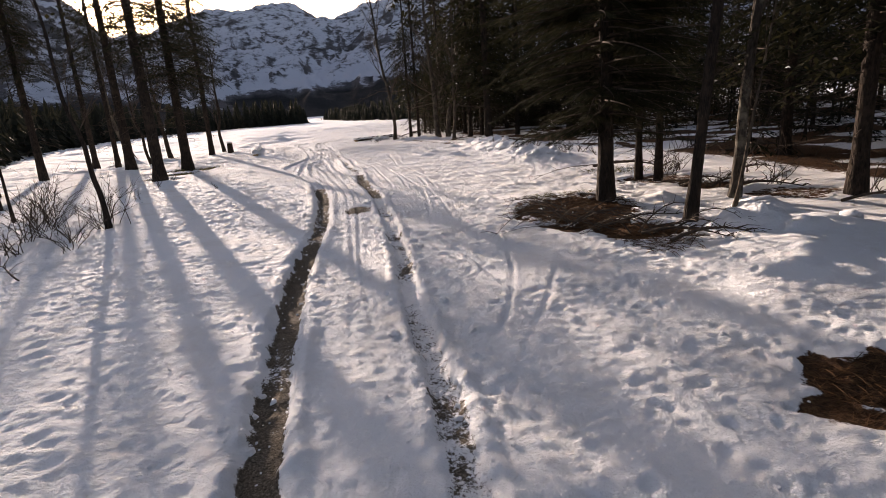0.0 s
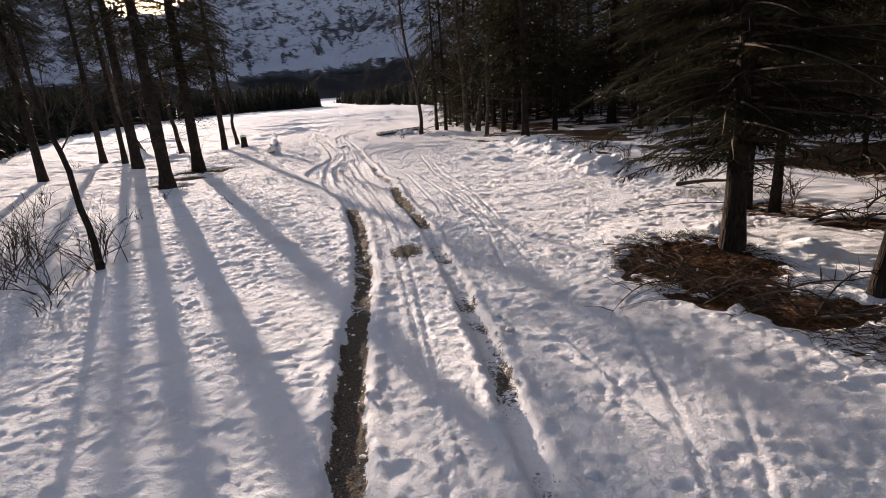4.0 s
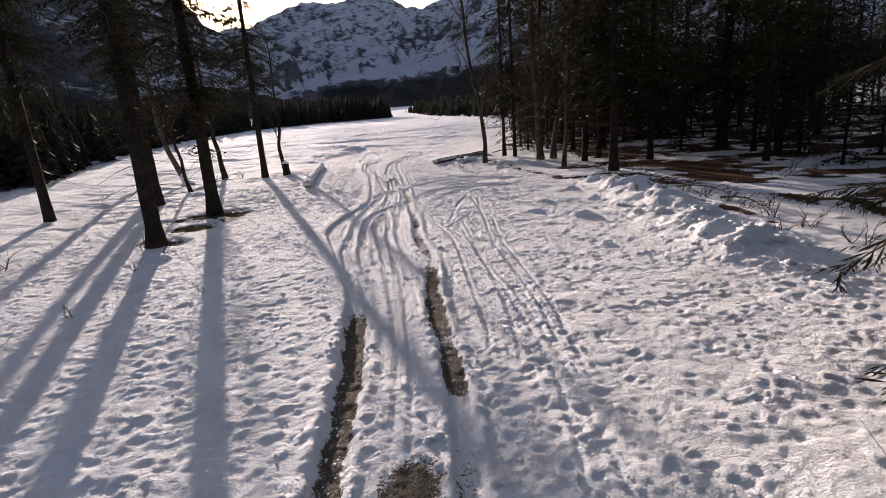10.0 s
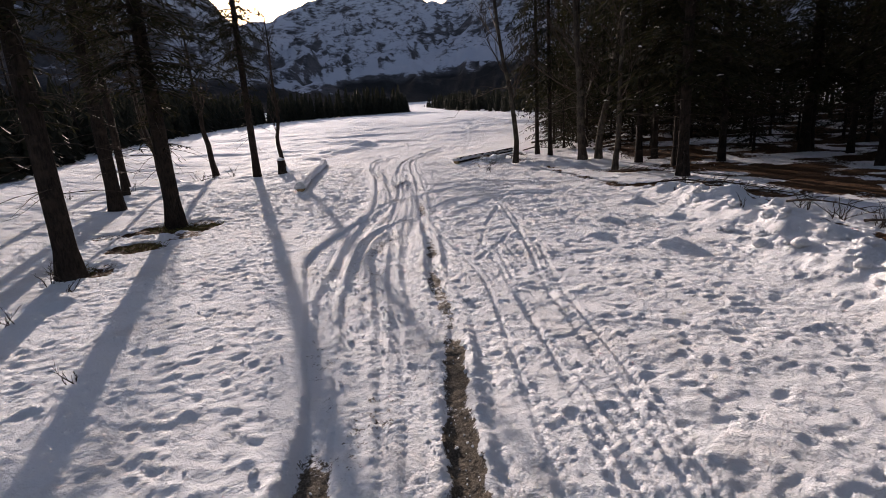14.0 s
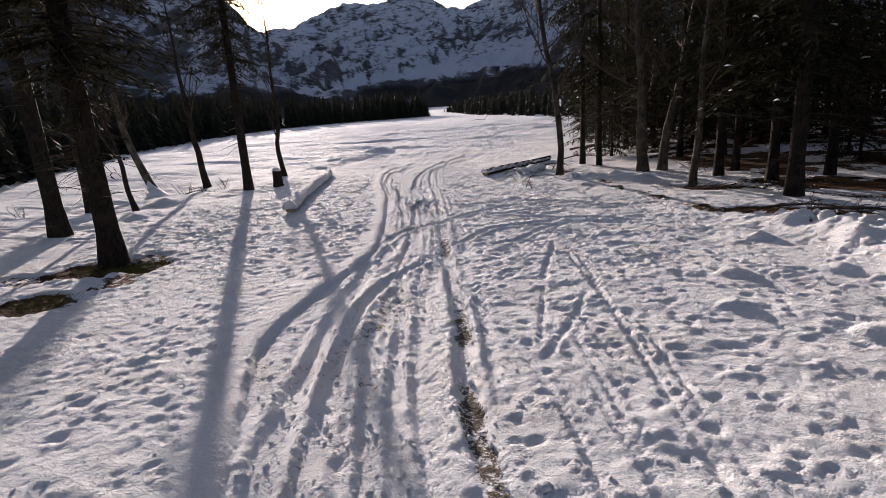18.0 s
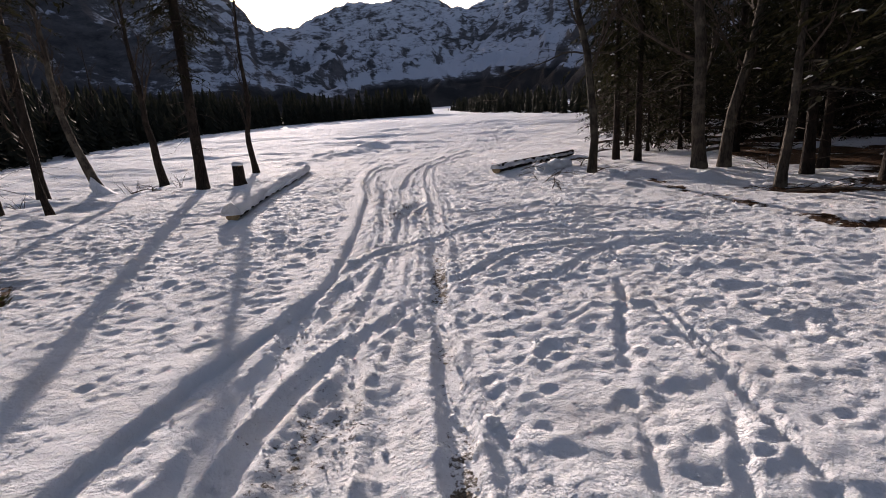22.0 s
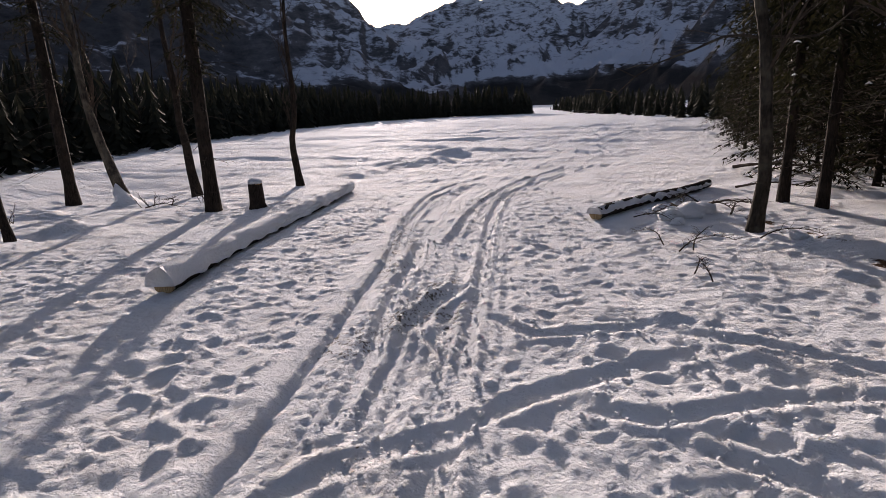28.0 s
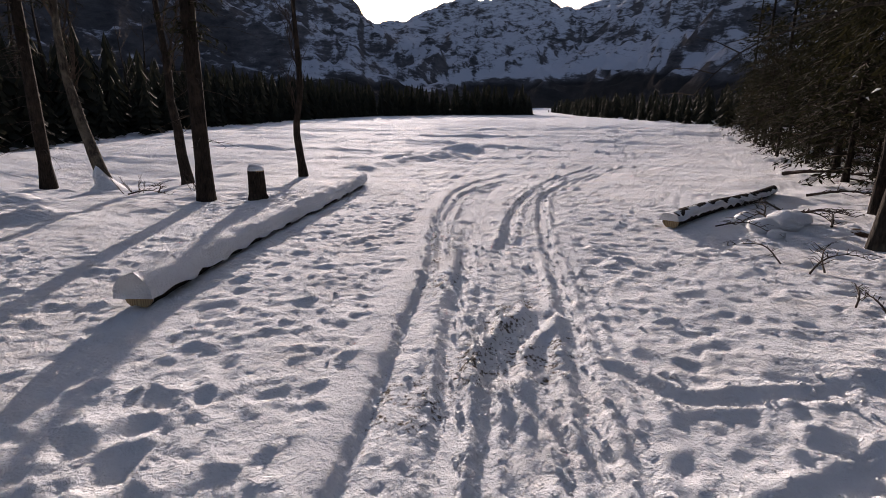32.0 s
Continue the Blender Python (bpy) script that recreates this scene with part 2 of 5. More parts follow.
# far needles painted lighter and greyer to carry haze and sun glare
NEEDLE_FAR = needle_material("distant_conifers", (0.012, 0.014, 0.011), (0.028, 0.028, 0.019))
CUT = wood_end_material()
MOSS = needle_material("moss_and_grass", (0.07, 0.075, 0.02), (0.20, 0.17, 0.06))
LITTER = needle_material("fallen_twigs", (0.04, 0.022, 0.013), (0.15, 0.08, 0.04))
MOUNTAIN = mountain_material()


# ---- mesh helpers ----
def mesh_of(name, verts, faces, material, smooth=False):
    me = bpy.data.meshes.new(name)
    me.from_pydata(verts, [], faces)
    me.materials.append(material)
    if smooth:
        me.polygons.foreach_set("use_smooth", [True] * len(me.polygons))
    me.update()
    return me


def part(name, verts, faces, material, parent=None, label="", smooth=False):
    ob = new(name, mesh_of(name, verts, faces, material, smooth))
    if parent is not None:
        ob.parent = parent
    return tagged(ob, label)


def tube(V, F, pts, radii, sides, wobble=0.0, rnd=None, cap=False):
    """Adds a tapered tube through pts to the lists V, F."""
    base = len(V)
    k = len(pts)
    for i in range(k):
        a = pts[min(i + 1, k - 1)] - pts[max(i - 1, 0)]
        a = a.normalized() if a.length > 1e-6 else Vector((0, 0, 1))
        s = a.cross(Vector((0.31, 0.95, 0.05))).normalized()
        t = a.cross(s)
        for j in range(sides):
            ang = 2 * math.pi * j / sides
            r = radii[i] * (1 + (rnd.uniform(-wobble, wobble) if wobble else 0))
            V.append(pts[i] + (s * math.cos(ang) + t * math.sin(ang)) * r)
    for i in range(k - 1):
        for j in range(sides):
            p, q = base + i * sides + j, base + i * sides + (j + 1) % sides
            F.append((p, q, q + sides, p + sides))
    if cap:
        F.append(tuple(base + (k - 1) * sides + j for j in range(sides)))
        F.append(tuple(base + j for j in reversed(range(sides))))


def kite(V, F, p, d, side, length, width):
    b = len(V)
    m = p + d * (length * 0.45)
    V += [p, m + side * width, p + d * length, m - side * width]
    F.append((b, b + 1, b + 2, b + 3))


# ---- numpy noise ----
def hash2(ix, iy, seed):
    h = (ix * 374761393 + iy * 668265263 + seed * 974634777) & 0x7FFFFFFF
    h = ((h ^ (h >> 13)) * 1274126177) & 0x7FFFFFFF
    return ((h ^ (h >> 16)) & 0xFFFF) / 65535.0


def vnoise(x, y, seed=0):
    ix, iy = np.floor(x).astype(np.int64), np.floor(y).astype(np.int64)
    fx, fy = x - ix, y - iy
    fx, fy = fx * fx * fx * (fx * (fx * 6 - 15) + 10), fy * fy * fy * (fy * (fy * 6 - 15) + 10)
    a, b = hash2(ix, iy, seed), hash2(ix + 1, iy, seed)
    c, d = hash2(ix, iy + 1, seed), hash2(ix + 1, iy + 1, seed)
    return (a * (1 - fx) + b * fx) * (1 - fy) + (c * (1 - fx) + d * fx) * fy - 0.5


def cups(x, y, seed):
    """Rounded cups with sharp ridges between them: height, a random number for each cup, and a tilted plate."""
    ix, iy = np.floor(x).astype(np.int64), np.floor(y).astype(np.int64)
    best, own, tilt = np.full(x.shape, 9.0), np.zeros(x.shape), np.zeros(x.shape)
    for i in (-1, 0, 1):
        for j in (-1, 0, 1):
            a, b = ix + i, iy + j
            u, v = x - a - hash2(a, b, seed), y - b - hash2(a, b, seed + 1)
            d = u ** 2 + v ** 2
            m = d < best
            best[m], own[m] = d[m], hash2(a, b, seed + 2)[m]
            tilt[m] = (u * (hash2(a, b, seed + 3) - 0.7) + v * (hash2(a, b, seed + 4) - 0.25))[m]
    return best, own, tilt


def smooth(a, lo, hi):
    t = np.clip((a - lo) / (hi - lo), 0, 1)
    return t * t * (3 - 2 * t)


def curve(points, step=0.3):
    """A smooth polyline through the points."""
    p = [np.array(q, float) for q in points]
    p = [2 * p[0] - p[1]] + p + [2 * p[-1] - p[-2]]
    out = []
    for i in range(1, len(p) - 2):
        k = max(2, int(np.linalg.norm(p[i + 1] - p[i]) / step))
        for j in range(k):
            t = j / k
            out.append(0.5 * (2 * p[i] + (p[i + 1] - p[i - 1]) * t + (2 * p[i - 1] - 5 * p[i] + 4 * p[i + 1] - p[i + 2]) * t * t + (3 * p[i] - p[i - 1] - 3 * p[i + 1] + p[i + 2]) * t ** 3))
    out.append(p[-2])
    return np.array(out)


# ---- ground: one sheet of snow ----
def axis(lo, hi, step, far, grow, reach=14.0):
    mid = list(np.arange(lo, hi + step / 2, step))
    s, v, left = step, lo, []
    while v > -far:
        s *= grow if lo - v < 14 else 1.15
        v -= s
        left.append(v)
    s, v, right = step, mid[-1], []
    while v < far:
        s = min(s * grow, 0.36) if v - hi < reach else s * 1.15
        v += s
        right.append(v)
    return np.array(left[::-1] + mid + right)


GX = axis(-12.4, 5.2, 0.037, 3200, 1.05)
GY = axis(4.0, 37.0, 0.039, 3200, 1.05, 60.0)
X, Y = np.meshgrid(GX, GY)
Z = np.zeros_like(X)
MUD = np.zeros_like(X)
LIT = np.zeros_like(X)
CHURN = np.zeros_like(X)

def base_z(x, y):
    """The lie of the land: a low rise across the lane, lower ground at its near end, in the wood and towards the field."""
    def swell(cx, cy, sx, sy):
        return np.exp(-((x - cx) / sx) ** 2 - ((y - cy) / sy) ** 2)
    return -0.25 * (1 - smooth(y, 3, 19)) + 0.22 * swell(-5.5, 36, 8, np.where(y < 36, 12.0, 7.0)) - 0.5 * swell(-23, 38, 5, 6) + 0.12 * swell(4.2, 12.3, 1.6, 1.6)


RUT_L = curve([(0.63, 2.62), (0.33, 4.17), (-0.05, 5.7), (-0.44, 7.24), (-0.62, 7.96), (-0.94, 9.58), (-1.24, 11.44), (-1.59, 13.05), (-2.03, 14.82), (-2.35, 15.82), (-2.74, 16.99), (-3.28, 18.34), (-4.22, 20.37), (-4.61, 21.53), (-4.86, 22.59), (-5.2, 23.73), (-5.41, 25.11), (-5.49, 26.21), (-5.73, 27.54)])
RUT_R = curve([(1.9, 2.62), (1.69, 4.17), (1.4, 5.7), (1.04, 7.22), (0.9, 7.87), (0.62, 9.4), (0.4, 10.39), (0.06, 11.88), (-0.41, 13.74), (-0.81, 15.26), (-1.3, 16.7), (-1.61, 17.67), (-1.93, 18.94), (-2.3, 20.17), (-2.79, 21.44), (-3.07, 22.31), (-3.4, 23.53), (-3.84, 24.81), (-4.21, 25.88), (-4.52, 26.87), (-4.87, 28.06), (-5.26, 29.26), (-5.88, 31.13), (-6.41, 32.68), (-6.86, 33.91), (-7.42, 35.62), (-7.99, 37.76), (-8.1, 39.3), (-8.2, 41.5), (-7.8, 45.0), (-6.9, 50.0)])
FOOT = curve([(0.42, 2.62), (0.11, 4.17), (-0.26, 5.7), (-0.65, 7.24), (-0.82, 7.96), (-1.15, 9.58), (-1.45, 11.44), (-1.8, 13.05), (-2.28, 14.93), (-2.5, 15.71), (-2.84, 16.8), (-3.18, 17.72), (-3.72, 18.74), (-4.56, 20.42), (-5.21, 21.63), (-5.66, 22.59), (-5.83, 23.64), (-5.87, 24.84), (-5.81, 26.13), (-5.99, 27.03), (-6.32, 28.11), (-6.71, 29.3), (-7.31, 30.91), (-7.81, 32.28), (-8.53, 33.77), (-9.34, 35.78), (-10.08, 38.04), (-10.4, 40.5), (-10.3, 43.0), (-9.7, 46.5), (-8.8, 51.0)])
RUTS = [  # line, half width, depth, rim
    (RUT_L[RUT_L[:, 1] < 18.6], 0.19, 0.13, 0.05), (RUT_R[RUT_R[:, 1] < 20.6], 0.14, 0.09, 0.05),
    # narrow runner marks
    (curve([(0.84, 5.87), (0.52, 7.23), (0.3, 8.04), (-0.06, 9.54), (-0.31, 10.74), (-0.69, 12.53), (-1.32, 15.09), (-1.78, 16.55), (-2.52, 18.78), (-3.28, 20.95)]), 0.035, 0.025, 0.012),
    (curve([(0.59, 5.87), (0.3, 7.23), (0.15, 8.04), (-0.23, 9.81), (-0.74, 11.96), (-1.49, 15.04), (-1.94, 16.48), (-2.74, 18.74), (-3.69, 21.14)]), 0.035, 0.025, 0.012),
    (curve([(-1.64, 24.2), (-1.88, 25.3), (-2.13, 26.44)]), 0.035, 0.03, 0.015), (curve([(-2.32, 22.52), (-2.19, 23.11), (-2.03, 23.9), (-1.93, 24.79)]), 0.05, 0.035, 0.015),
    (curve([(-2.39, 22.88), (-2.43, 23.63), (-2.5, 24.52)]), 0.04, 0.03, 0.012), (curve([(-1.6, 22.62), (-1.75, 23.1), (-1.88, 23.43), (-2.05, 24.0)]), 0.035, 0.03, 0.012), (curve([(-2.55, 25.0), (-2.58, 25.95), (-2.54, 26.71), (-2.58, 27.24)]), 0.05, 0.035, 0.012),
    (curve([(0.56, 15.37), (0.25, 17), (-0.3, 18.96), (-0.96, 21.05), (-1.21, 22.13), (-1.51, 23.55), (-1.97, 25.36), (-2.42, 26.91)]), 0.04, 0.03, 0.02),
    (curve([(0.87, 14.83), (0.42, 17.1), (-0.12, 19.06), (-0.77, 21.15), (-1.01, 22.23), (-1.31, 23.65)]), 0.04, 0.025, 0.018),
    (curve([(-0.34, 15.26), (-0.55, 16.48), (-1, 18.07), (-1.7, 20.57), (-2.05, 21.64), (-2.49, 22.6), (-3.06, 23.72), (-3.66, 25.08)]), 0.04, 0.03, 0.02),
    (curve([(0.13, 14.83), (-0.28, 17), (-0.88, 19.24), (-1.45, 21.15), (-1.75, 22.32), (-2.29, 24)]), 0.04, 0.025, 0.018),
    (curve([(0.94, 11.09), (0.8, 12.53), (0.4, 15.26), (-0.3, 17.58), (-1.2, 20.18), (-2, 22.7)]), 0.04, 0.025, 0.015),
    (curve([(1.44, 10.91), (1.08, 13.16), (0.2, 16.59), (-0.89, 19.54)]), 0.04, 0.02, 0.012),
    (curve([(0.41, 11.88), (1.23, 10.3), (1.81, 8.77), (2.16, 7.79)]), 0.04, 0.02, 0.01),
    (curve([(2.24, 10.38), (2.2, 9.31), (2.16, 7.96), (1.94, 6.58)]), 0.04, 0.02, 0.01),
    (curve([(2.87, 8.95), (2.49, 7.36), (2.21, 6.49), (1.9, 5.16)]), 0.04, 0.02, 0.01),
    # ski and sledge tracks out on the field
    (curve([(-40, 56), (-27, 58.5), (-21.5, 61.5), (-13.5, 63.6), (-6.5, 69)]), 0.4, 0.16, 0.12),
    (curve([(-44, 62), (-30, 67), (-18, 76), (-10, 84)]), 0.5, 0.16, 0.12),
    (curve([(-36, 46), (-26, 48), (-19, 48), (-12, 47)]), 0.35, 0.14, 0.10),
    (curve([(-40, 52), (-27, 54), (-18, 54), (-6, 51)]), 0.35, 0.12, 0.10),
    (curve([(-30, 42), (-22, 44), (-15, 45.5), (-9.6, 50)]), 0.25, 0.10, 0.08),
]

SWEEPS = [  # smooth wheel tracks pressed into the snow: line, half width, depth, rim
    (RUT_L[RUT_L[:, 1] > 18.0], 0.13, 0.085, 0.03), (RUT_R[(RUT_R[:, 1] > 20.2) & (RUT_R[:, 1] < 29.5)], 0.11, 0.075, 0.035), (RUT_R[(RUT_R[:, 1] > 28.5) & (RUT_R[:, 1] < 47)], 0.08, 0.04, 0.03),
    # swinging across the lane
    (curve([(-5.87, 26.79), (-5.79, 27.93), (-5.5, 28.45), (-5.11, 28.88), (-4.76, 29.45), (-4.46, 29.82), (-4.02, 30.31), (-3.59, 30.75)]), 0.09, 0.025, 0.024),
    (curve([(-4.4, 29.5), (-3.88, 29.5), (-3.54, 29.75), (-3.19, 30.04), (-2.66, 30.35), (-2.18, 30.55)]), 0.08, 0.025, 0.018),
    (curve([(-3.75, 29.3), (-3.19, 29.22), (-2.74, 29.08), (-2.31, 29.1), (-1.9, 29.1), (-1.52, 29.02), (-1.25, 28.89), (-0.9, 28.85)]), 0.08, 0.033, 0.015),
    (curve([(-2.75, 27.75), (-2.6, 27.9), (-2.46, 27.96), (-2.28, 27.95), (-2.13, 27.84), (-2.0, 27.66)]), 0.06, 0.021, 0.015),
    (curve([(-3.7, 31.0), (-3.2, 31.05), (-2.9, 31.0), (-2.3, 30.87), (-1.9, 30.69), (-1.53, 30.52), (-1.1, 30.44)]), 0.08, 0.024, 0.018),
    (curve([(-5.61, 30.88), (-5.07, 30.53), (-4.59, 30.8), (-4.1, 31.1)]), 0.07, 0.024, 0.018),
    (curve([(-4.47, 26.87), (-4.2, 27.3), (-3.97, 28.03), (-3.61, 28.32), (-3.15, 28.6), (-2.69, 28.73)]), 0.08, 0.024, 0.027),
    (curve([(-3.7, 26.95), (-3.45, 27.05), (-3.29, 27.1), (-3.12, 27.41), (-2.93, 28.01), (-2.67, 28.44)]), 0.07, 0.019, 0.024),
    # along the lane
    (curve([(-3.17, 18.84), (-3.88, 20.41), (-4.2, 21.43), (-4.57, 22.47), (-4.79, 23.3), (-4.95, 24.2), (-4.9, 25.2), (-4.7, 25.95), (-4.66, 26.4)]), 0.10, 0.075, 0.03),
    (curve([(-2.87, 19.13), (-3.48, 20.66), (-3.96, 21.92), (-4.32, 22.72), (-4.54, 23.4)]), 0.08, 0.06, 0.03),
    (curve([(-2.58, 18.84), (-3.17, 20.56), (-3.62, 21.73), (-3.98, 22.8), (-4.34, 23.95), (-4.75, 25.05), (-5.05, 25.95)]), 0.08, 0.065, 0.03),
    (curve([(-5.41, 25.05), (-5.57, 25.5), (-5.78, 26.1)]), 0.12, 0.06, 0.03),
    (curve([(-7.15, 32.9), (-7.63, 34.6), (-8.12, 36.48), (-8.5, 38.9), (-8.75, 41.5), (-8.5, 46.0)]), 0.08, 0.042, 0.03),
    (curve([(-7.62, 32.4), (-8.1, 33.33), (-8.82, 34.94), (-9.36, 36.67), (-9.74, 38.13), (-9.71, 41.27)]), 0.08, 0.042, 0.03),
    (curve([(-5.84, 28.38), (-6.11, 29.19), (-6.53, 30.25), (-6.89, 31.03), (-7.43, 32.53), (-7.83, 33.47)]), 0.08, 0.065, 0.035),
    (curve([(-5.7, 28.47), (-6.04, 29.66), (-6.39, 30.57), (-6.81, 31.71)]), 0.06, 0.052, 0.03),
    (curve([(-6.93, 31.36), (-6.33, 30.57), (-5.92, 30.12), (-5.49, 29.69)]), 0.05, 0.046, 0.025),
    (curve([(-6.22, 30.25), (-6.36, 31.02), (-6.26, 31.72)]), 0.12, 0.065, 0.05),
]


def near_line(line, reach):
    """The sheet's points near a line: their indices, distance from it and place along it, 0 to 1."""
    lo, hi = line.min(0) - reach, line.max(0) + reach
    i0, i1 = np.searchsorted(GX, (lo[0], hi[0]))
    j0, j1 = np.searchsorted(GY, (lo[1], hi[1]))
    x, y = X[j0:j1, i0:i1], Y[j0:j1, i0:i1]
    best, along = np.full(x.shape, 1e9), np.zeros(x.shape)
    for k in range(len(line) - 1):
        a, d = line[k], line[k + 1] - line[k]
        b0, b1 = np.minimum(a, line[k + 1]) - reach, np.maximum(a, line[k + 1]) + reach
        u0, u1 = np.searchsorted(GX[i0:i1], (b0[0], b1[0]))
        v0, v1 = np.searchsorted(GY[j0:j1], (b0[1], b1[1]))
        xs, ys = x[v0:v1, u0:u1], y[v0:v1, u0:u1]
        if xs.size == 0:
            continue
        t = np.clip(((xs - a[0]) * d[0] + (ys - a[1]) * d[1]) / (d @ d), 0, 1)
        r = np.hypot(xs - a[0] - t * d[0], ys - a[1] - t * d[1])
        m = r < best[v0:v1, u0:u1]
        best[v0:v1, u0:u1][m] = r[m]
        along[v0:v1, u0:u1][m] = ((k + t) / (len(line) - 1))[m]
    return (slice(j0, j1), slice(i0, i1)), best, along


def relief():
    R = np.hypot(X + 4, Y - 22)
    near = 1 - smooth(R, 25, 80)
    land = base_z(X, Y) + 0.07 * vnoise(X / 9, Y / 9, 1) * near
    xr, xf = (np.interp(Y, line[:, 1], line[:, 0]) for line in (RUT_R, FOOT))
    side = X - xf + 0.025 * vnoise(X / 0.5, Y / 0.5, 59) + 0.03 * vnoise(X / 0.16, Y / 0.22, 60)
    past = X - xr
    run = smooth(Y, 14.0, 18.0) * (1 - smooth(Y, 35, 47))
    lane = smooth(side, -0.01, 0.05) * (1 - smooth(past + 0.1 * vnoise(X / 0.4, Y / 0.9, 51), 0.1, 0.7))
    right = smooth(past, 0.3, 1.2) * (1 - smooth(R, 30, 50))
    trodden = smooth(X, -5.6, -4.4) * (1 - smooth(X, -1.0, 0.2)) * smooth(Y, 25.0, 26.5) * (1 - smooth(Y, 30.5, 32.5))

    # crust: shallow cups on the field, softer swells beside the wood, ragged crumbs in the lane
    wx, wy = X + 0.13 * vnoise(X / 0.35, Y / 0.35, 71), Y + 0.13 * vnoise(X / 0.35, Y / 0.35, 72)
    c1, o1, p1 = cups(wx / 0.27, wy / 0.22, 301)
    c2, o2, p2 = cups(wx / 0.15 + 7, wy / 0.13, 311)
    c3, o3, p3 = cups(X / 0.08 + 3, Y / 0.075, 321)
    patch = 0.75 + 0.9 * vnoise(X / 2.2, Y / 2.2, 9)
    field = (1 - lane * run) * (1 - 0.55 * right) * (1 - 0.7 * trodden) * (1 - 0.15 * smooth(X, 0.6, 1.8) * (1 - smooth(Y, 12, 16)))
    crust = 0.010 * vnoise(X / 0.9, Y / 0.9, 8) + 0.009 * vnoise(X / 0.45, Y / 0.4, 3) + 0.005 * vnoise(X / 0.1, Y / 0.1, 7)
    crust += field * patch * ((0.044 + 0.03 * smooth(Y, 24, 28)) * np.minimum(c1, 0.5) * (0.15 + 1.1 * o1 * o1) + 0.026 * np.minimum(c2, 0.5) * (0.2 + o2))
    crust += field * (0.4 + 0.6 * patch) * (0.028 * p1 * smooth(o1, 0.45, 0.85) + 0.020 * p2 * smooth(o2, 0.3, 0.8))
    crust += right * (0.030 * vnoise(wx / 0.55, wy / 0.45, 73) + 0.018 * np.abs(vnoise(wx / 0.27, wy / 0.24, 74)) + 0.010 * p2 + 0.020 * p1 * smooth(o1, 0.5, 0.9))
    crust += (0.020 * np.minimum(c3, 0.5) * o3 + 0.006 * p3) * (1 - 0.4 * right)
    rough = np.maximum(lane * run, trodden)
    crust += rough * (0.018 * p2 * smooth(o2, 0.2, 0.8) + (0.018 + 0.016 * trodden) * p1 * smooth(o1, 0.5, 0.9) + 0.010 * p3 + 0.014 * np.abs(vnoise(X / 0.2, Y / 0.2, 55)))
    crust *= 0.35 + 0.65 * near
    crust += (0.20 * vnoise(X / 7.0, Y / 1.7, 6) + 0.10 * vnoise(X / 3.0, Y / 0.9, 64)) * smooth(R, 22, 38) * (1 - smooth(R, 110, 200))
    crust += (0.085 * vnoise(X / 1.3, Y / 0.8, 75) + 0.065 * vnoise(X / 0.7, Y / 0.42, 76)) * np.maximum(smooth(Y, 36, 42), smooth(-X, 12.5, 15.5)) * (1 - smooth(R, 70, 120))

    # trodden hollows
    rnd = random.Random(5)
    for _ in range(6000):
        x, y = rnd.uniform(-13.5, 5.6), rnd.uniform(4, 40)
        gone = float(np.interp(y, FOOT[:, 1], FOOT[:, 0])) - 0.25 < x < float(np.interp(y, RUT_R[:, 1], RUT_R[:, 0])) + 0.3
        if gone and rnd.random() < 0.8 or x > -2.5 and y > 15 and rnd.random() < 0.75:
            continue
        r, dep, a = rnd.uniform(0.05, 0.12), rnd.uniform(0.005, 0.022), rnd.uniform(0, 3.14)
        i0, i1 = np.searchsorted(GX, (x - 0.4, x + 0.4))
        j0, j1 = np.searchsorted(GY, (y - 0.4, y + 0.4))
        dx, dy = X[j0:j1, i0:i1] - x, Y[j0:j1, i0:i1] - y
        u, v = dx * math.cos(a) + dy * math.sin(a), (dy * math.cos(a) - dx * math.sin(a)) * 1.7
        q = (u * u + v * v) / (r * r)
        crust[j0:j1, i0:i1] += dep * (-np.exp(-q) + 0.3 * np.exp(-(np.sqrt(q) - 1.6) ** 2 * 4))

    # boot prints beside the wood: steep on the sunward side, shallow behind
    for _ in range(3600):
        x, y = rnd.uniform(-4.2, 5.4), rnd.uniform(4.0, 31.5)
        if x < float(np.interp(y, RUT_R[:, 1], RUT_R[:, 0])) + 0.3:
            continue
        r, dep, a = rnd.uniform(0.04, 0.10), 0.007 + 0.022 * rnd.random() ** 2, rnd.gauss(0.5, 0.7)
        i0, i1 = np.searchsorted(GX, (x - 0.35, x + 0.35))
        j0, j1 = np.searchsorted(GY, (y - 0.35, y + 0.35))
        dx, dy = X[j0:j1, i0:i1] - x, Y[j0:j1, i0:i1] - y
        u, v = dx * math.cos(a) + dy * math.sin(a), dy * math.cos(a) - dx * math.sin(a)
        v = v + 2.2 * u * u / r * rnd.uniform(-0.3, 0.9) * 0.3
        q = (u / r) ** 2 + np.where(v > 0, (v / (r * 0.45)) ** 2, (v / (r * 0.8)) ** 2)
        crust[j0:j1, i0:i1] += dep * (np.clip(0.35 - 0.5 * v / r, 0, 0.6) * 0.3 * np.exp(-q) - (1 - smooth(np.sqrt(q), 0.55, 1.15)) + 0.25 * np.exp(-(np.sqrt(q) - 1.5) ** 2 * 6))

    # the lane lies lower than the field, with a smooth rounded lip along its left side
    shore = smooth(Y, 13.5, 16.5) * (1 - smooth(Y, 35, 45))
    crust *= 1 - 0.8 * shore * np.exp(-((side + 0.14) / 0.17) ** 2) * (side < 0.03)
    deep = 0.06 - 0.025 * smooth(Y, 25, 29)
    crust -= lane * run * deep * (1 - 0.5 * smooth(past, -0.6, 0.3))
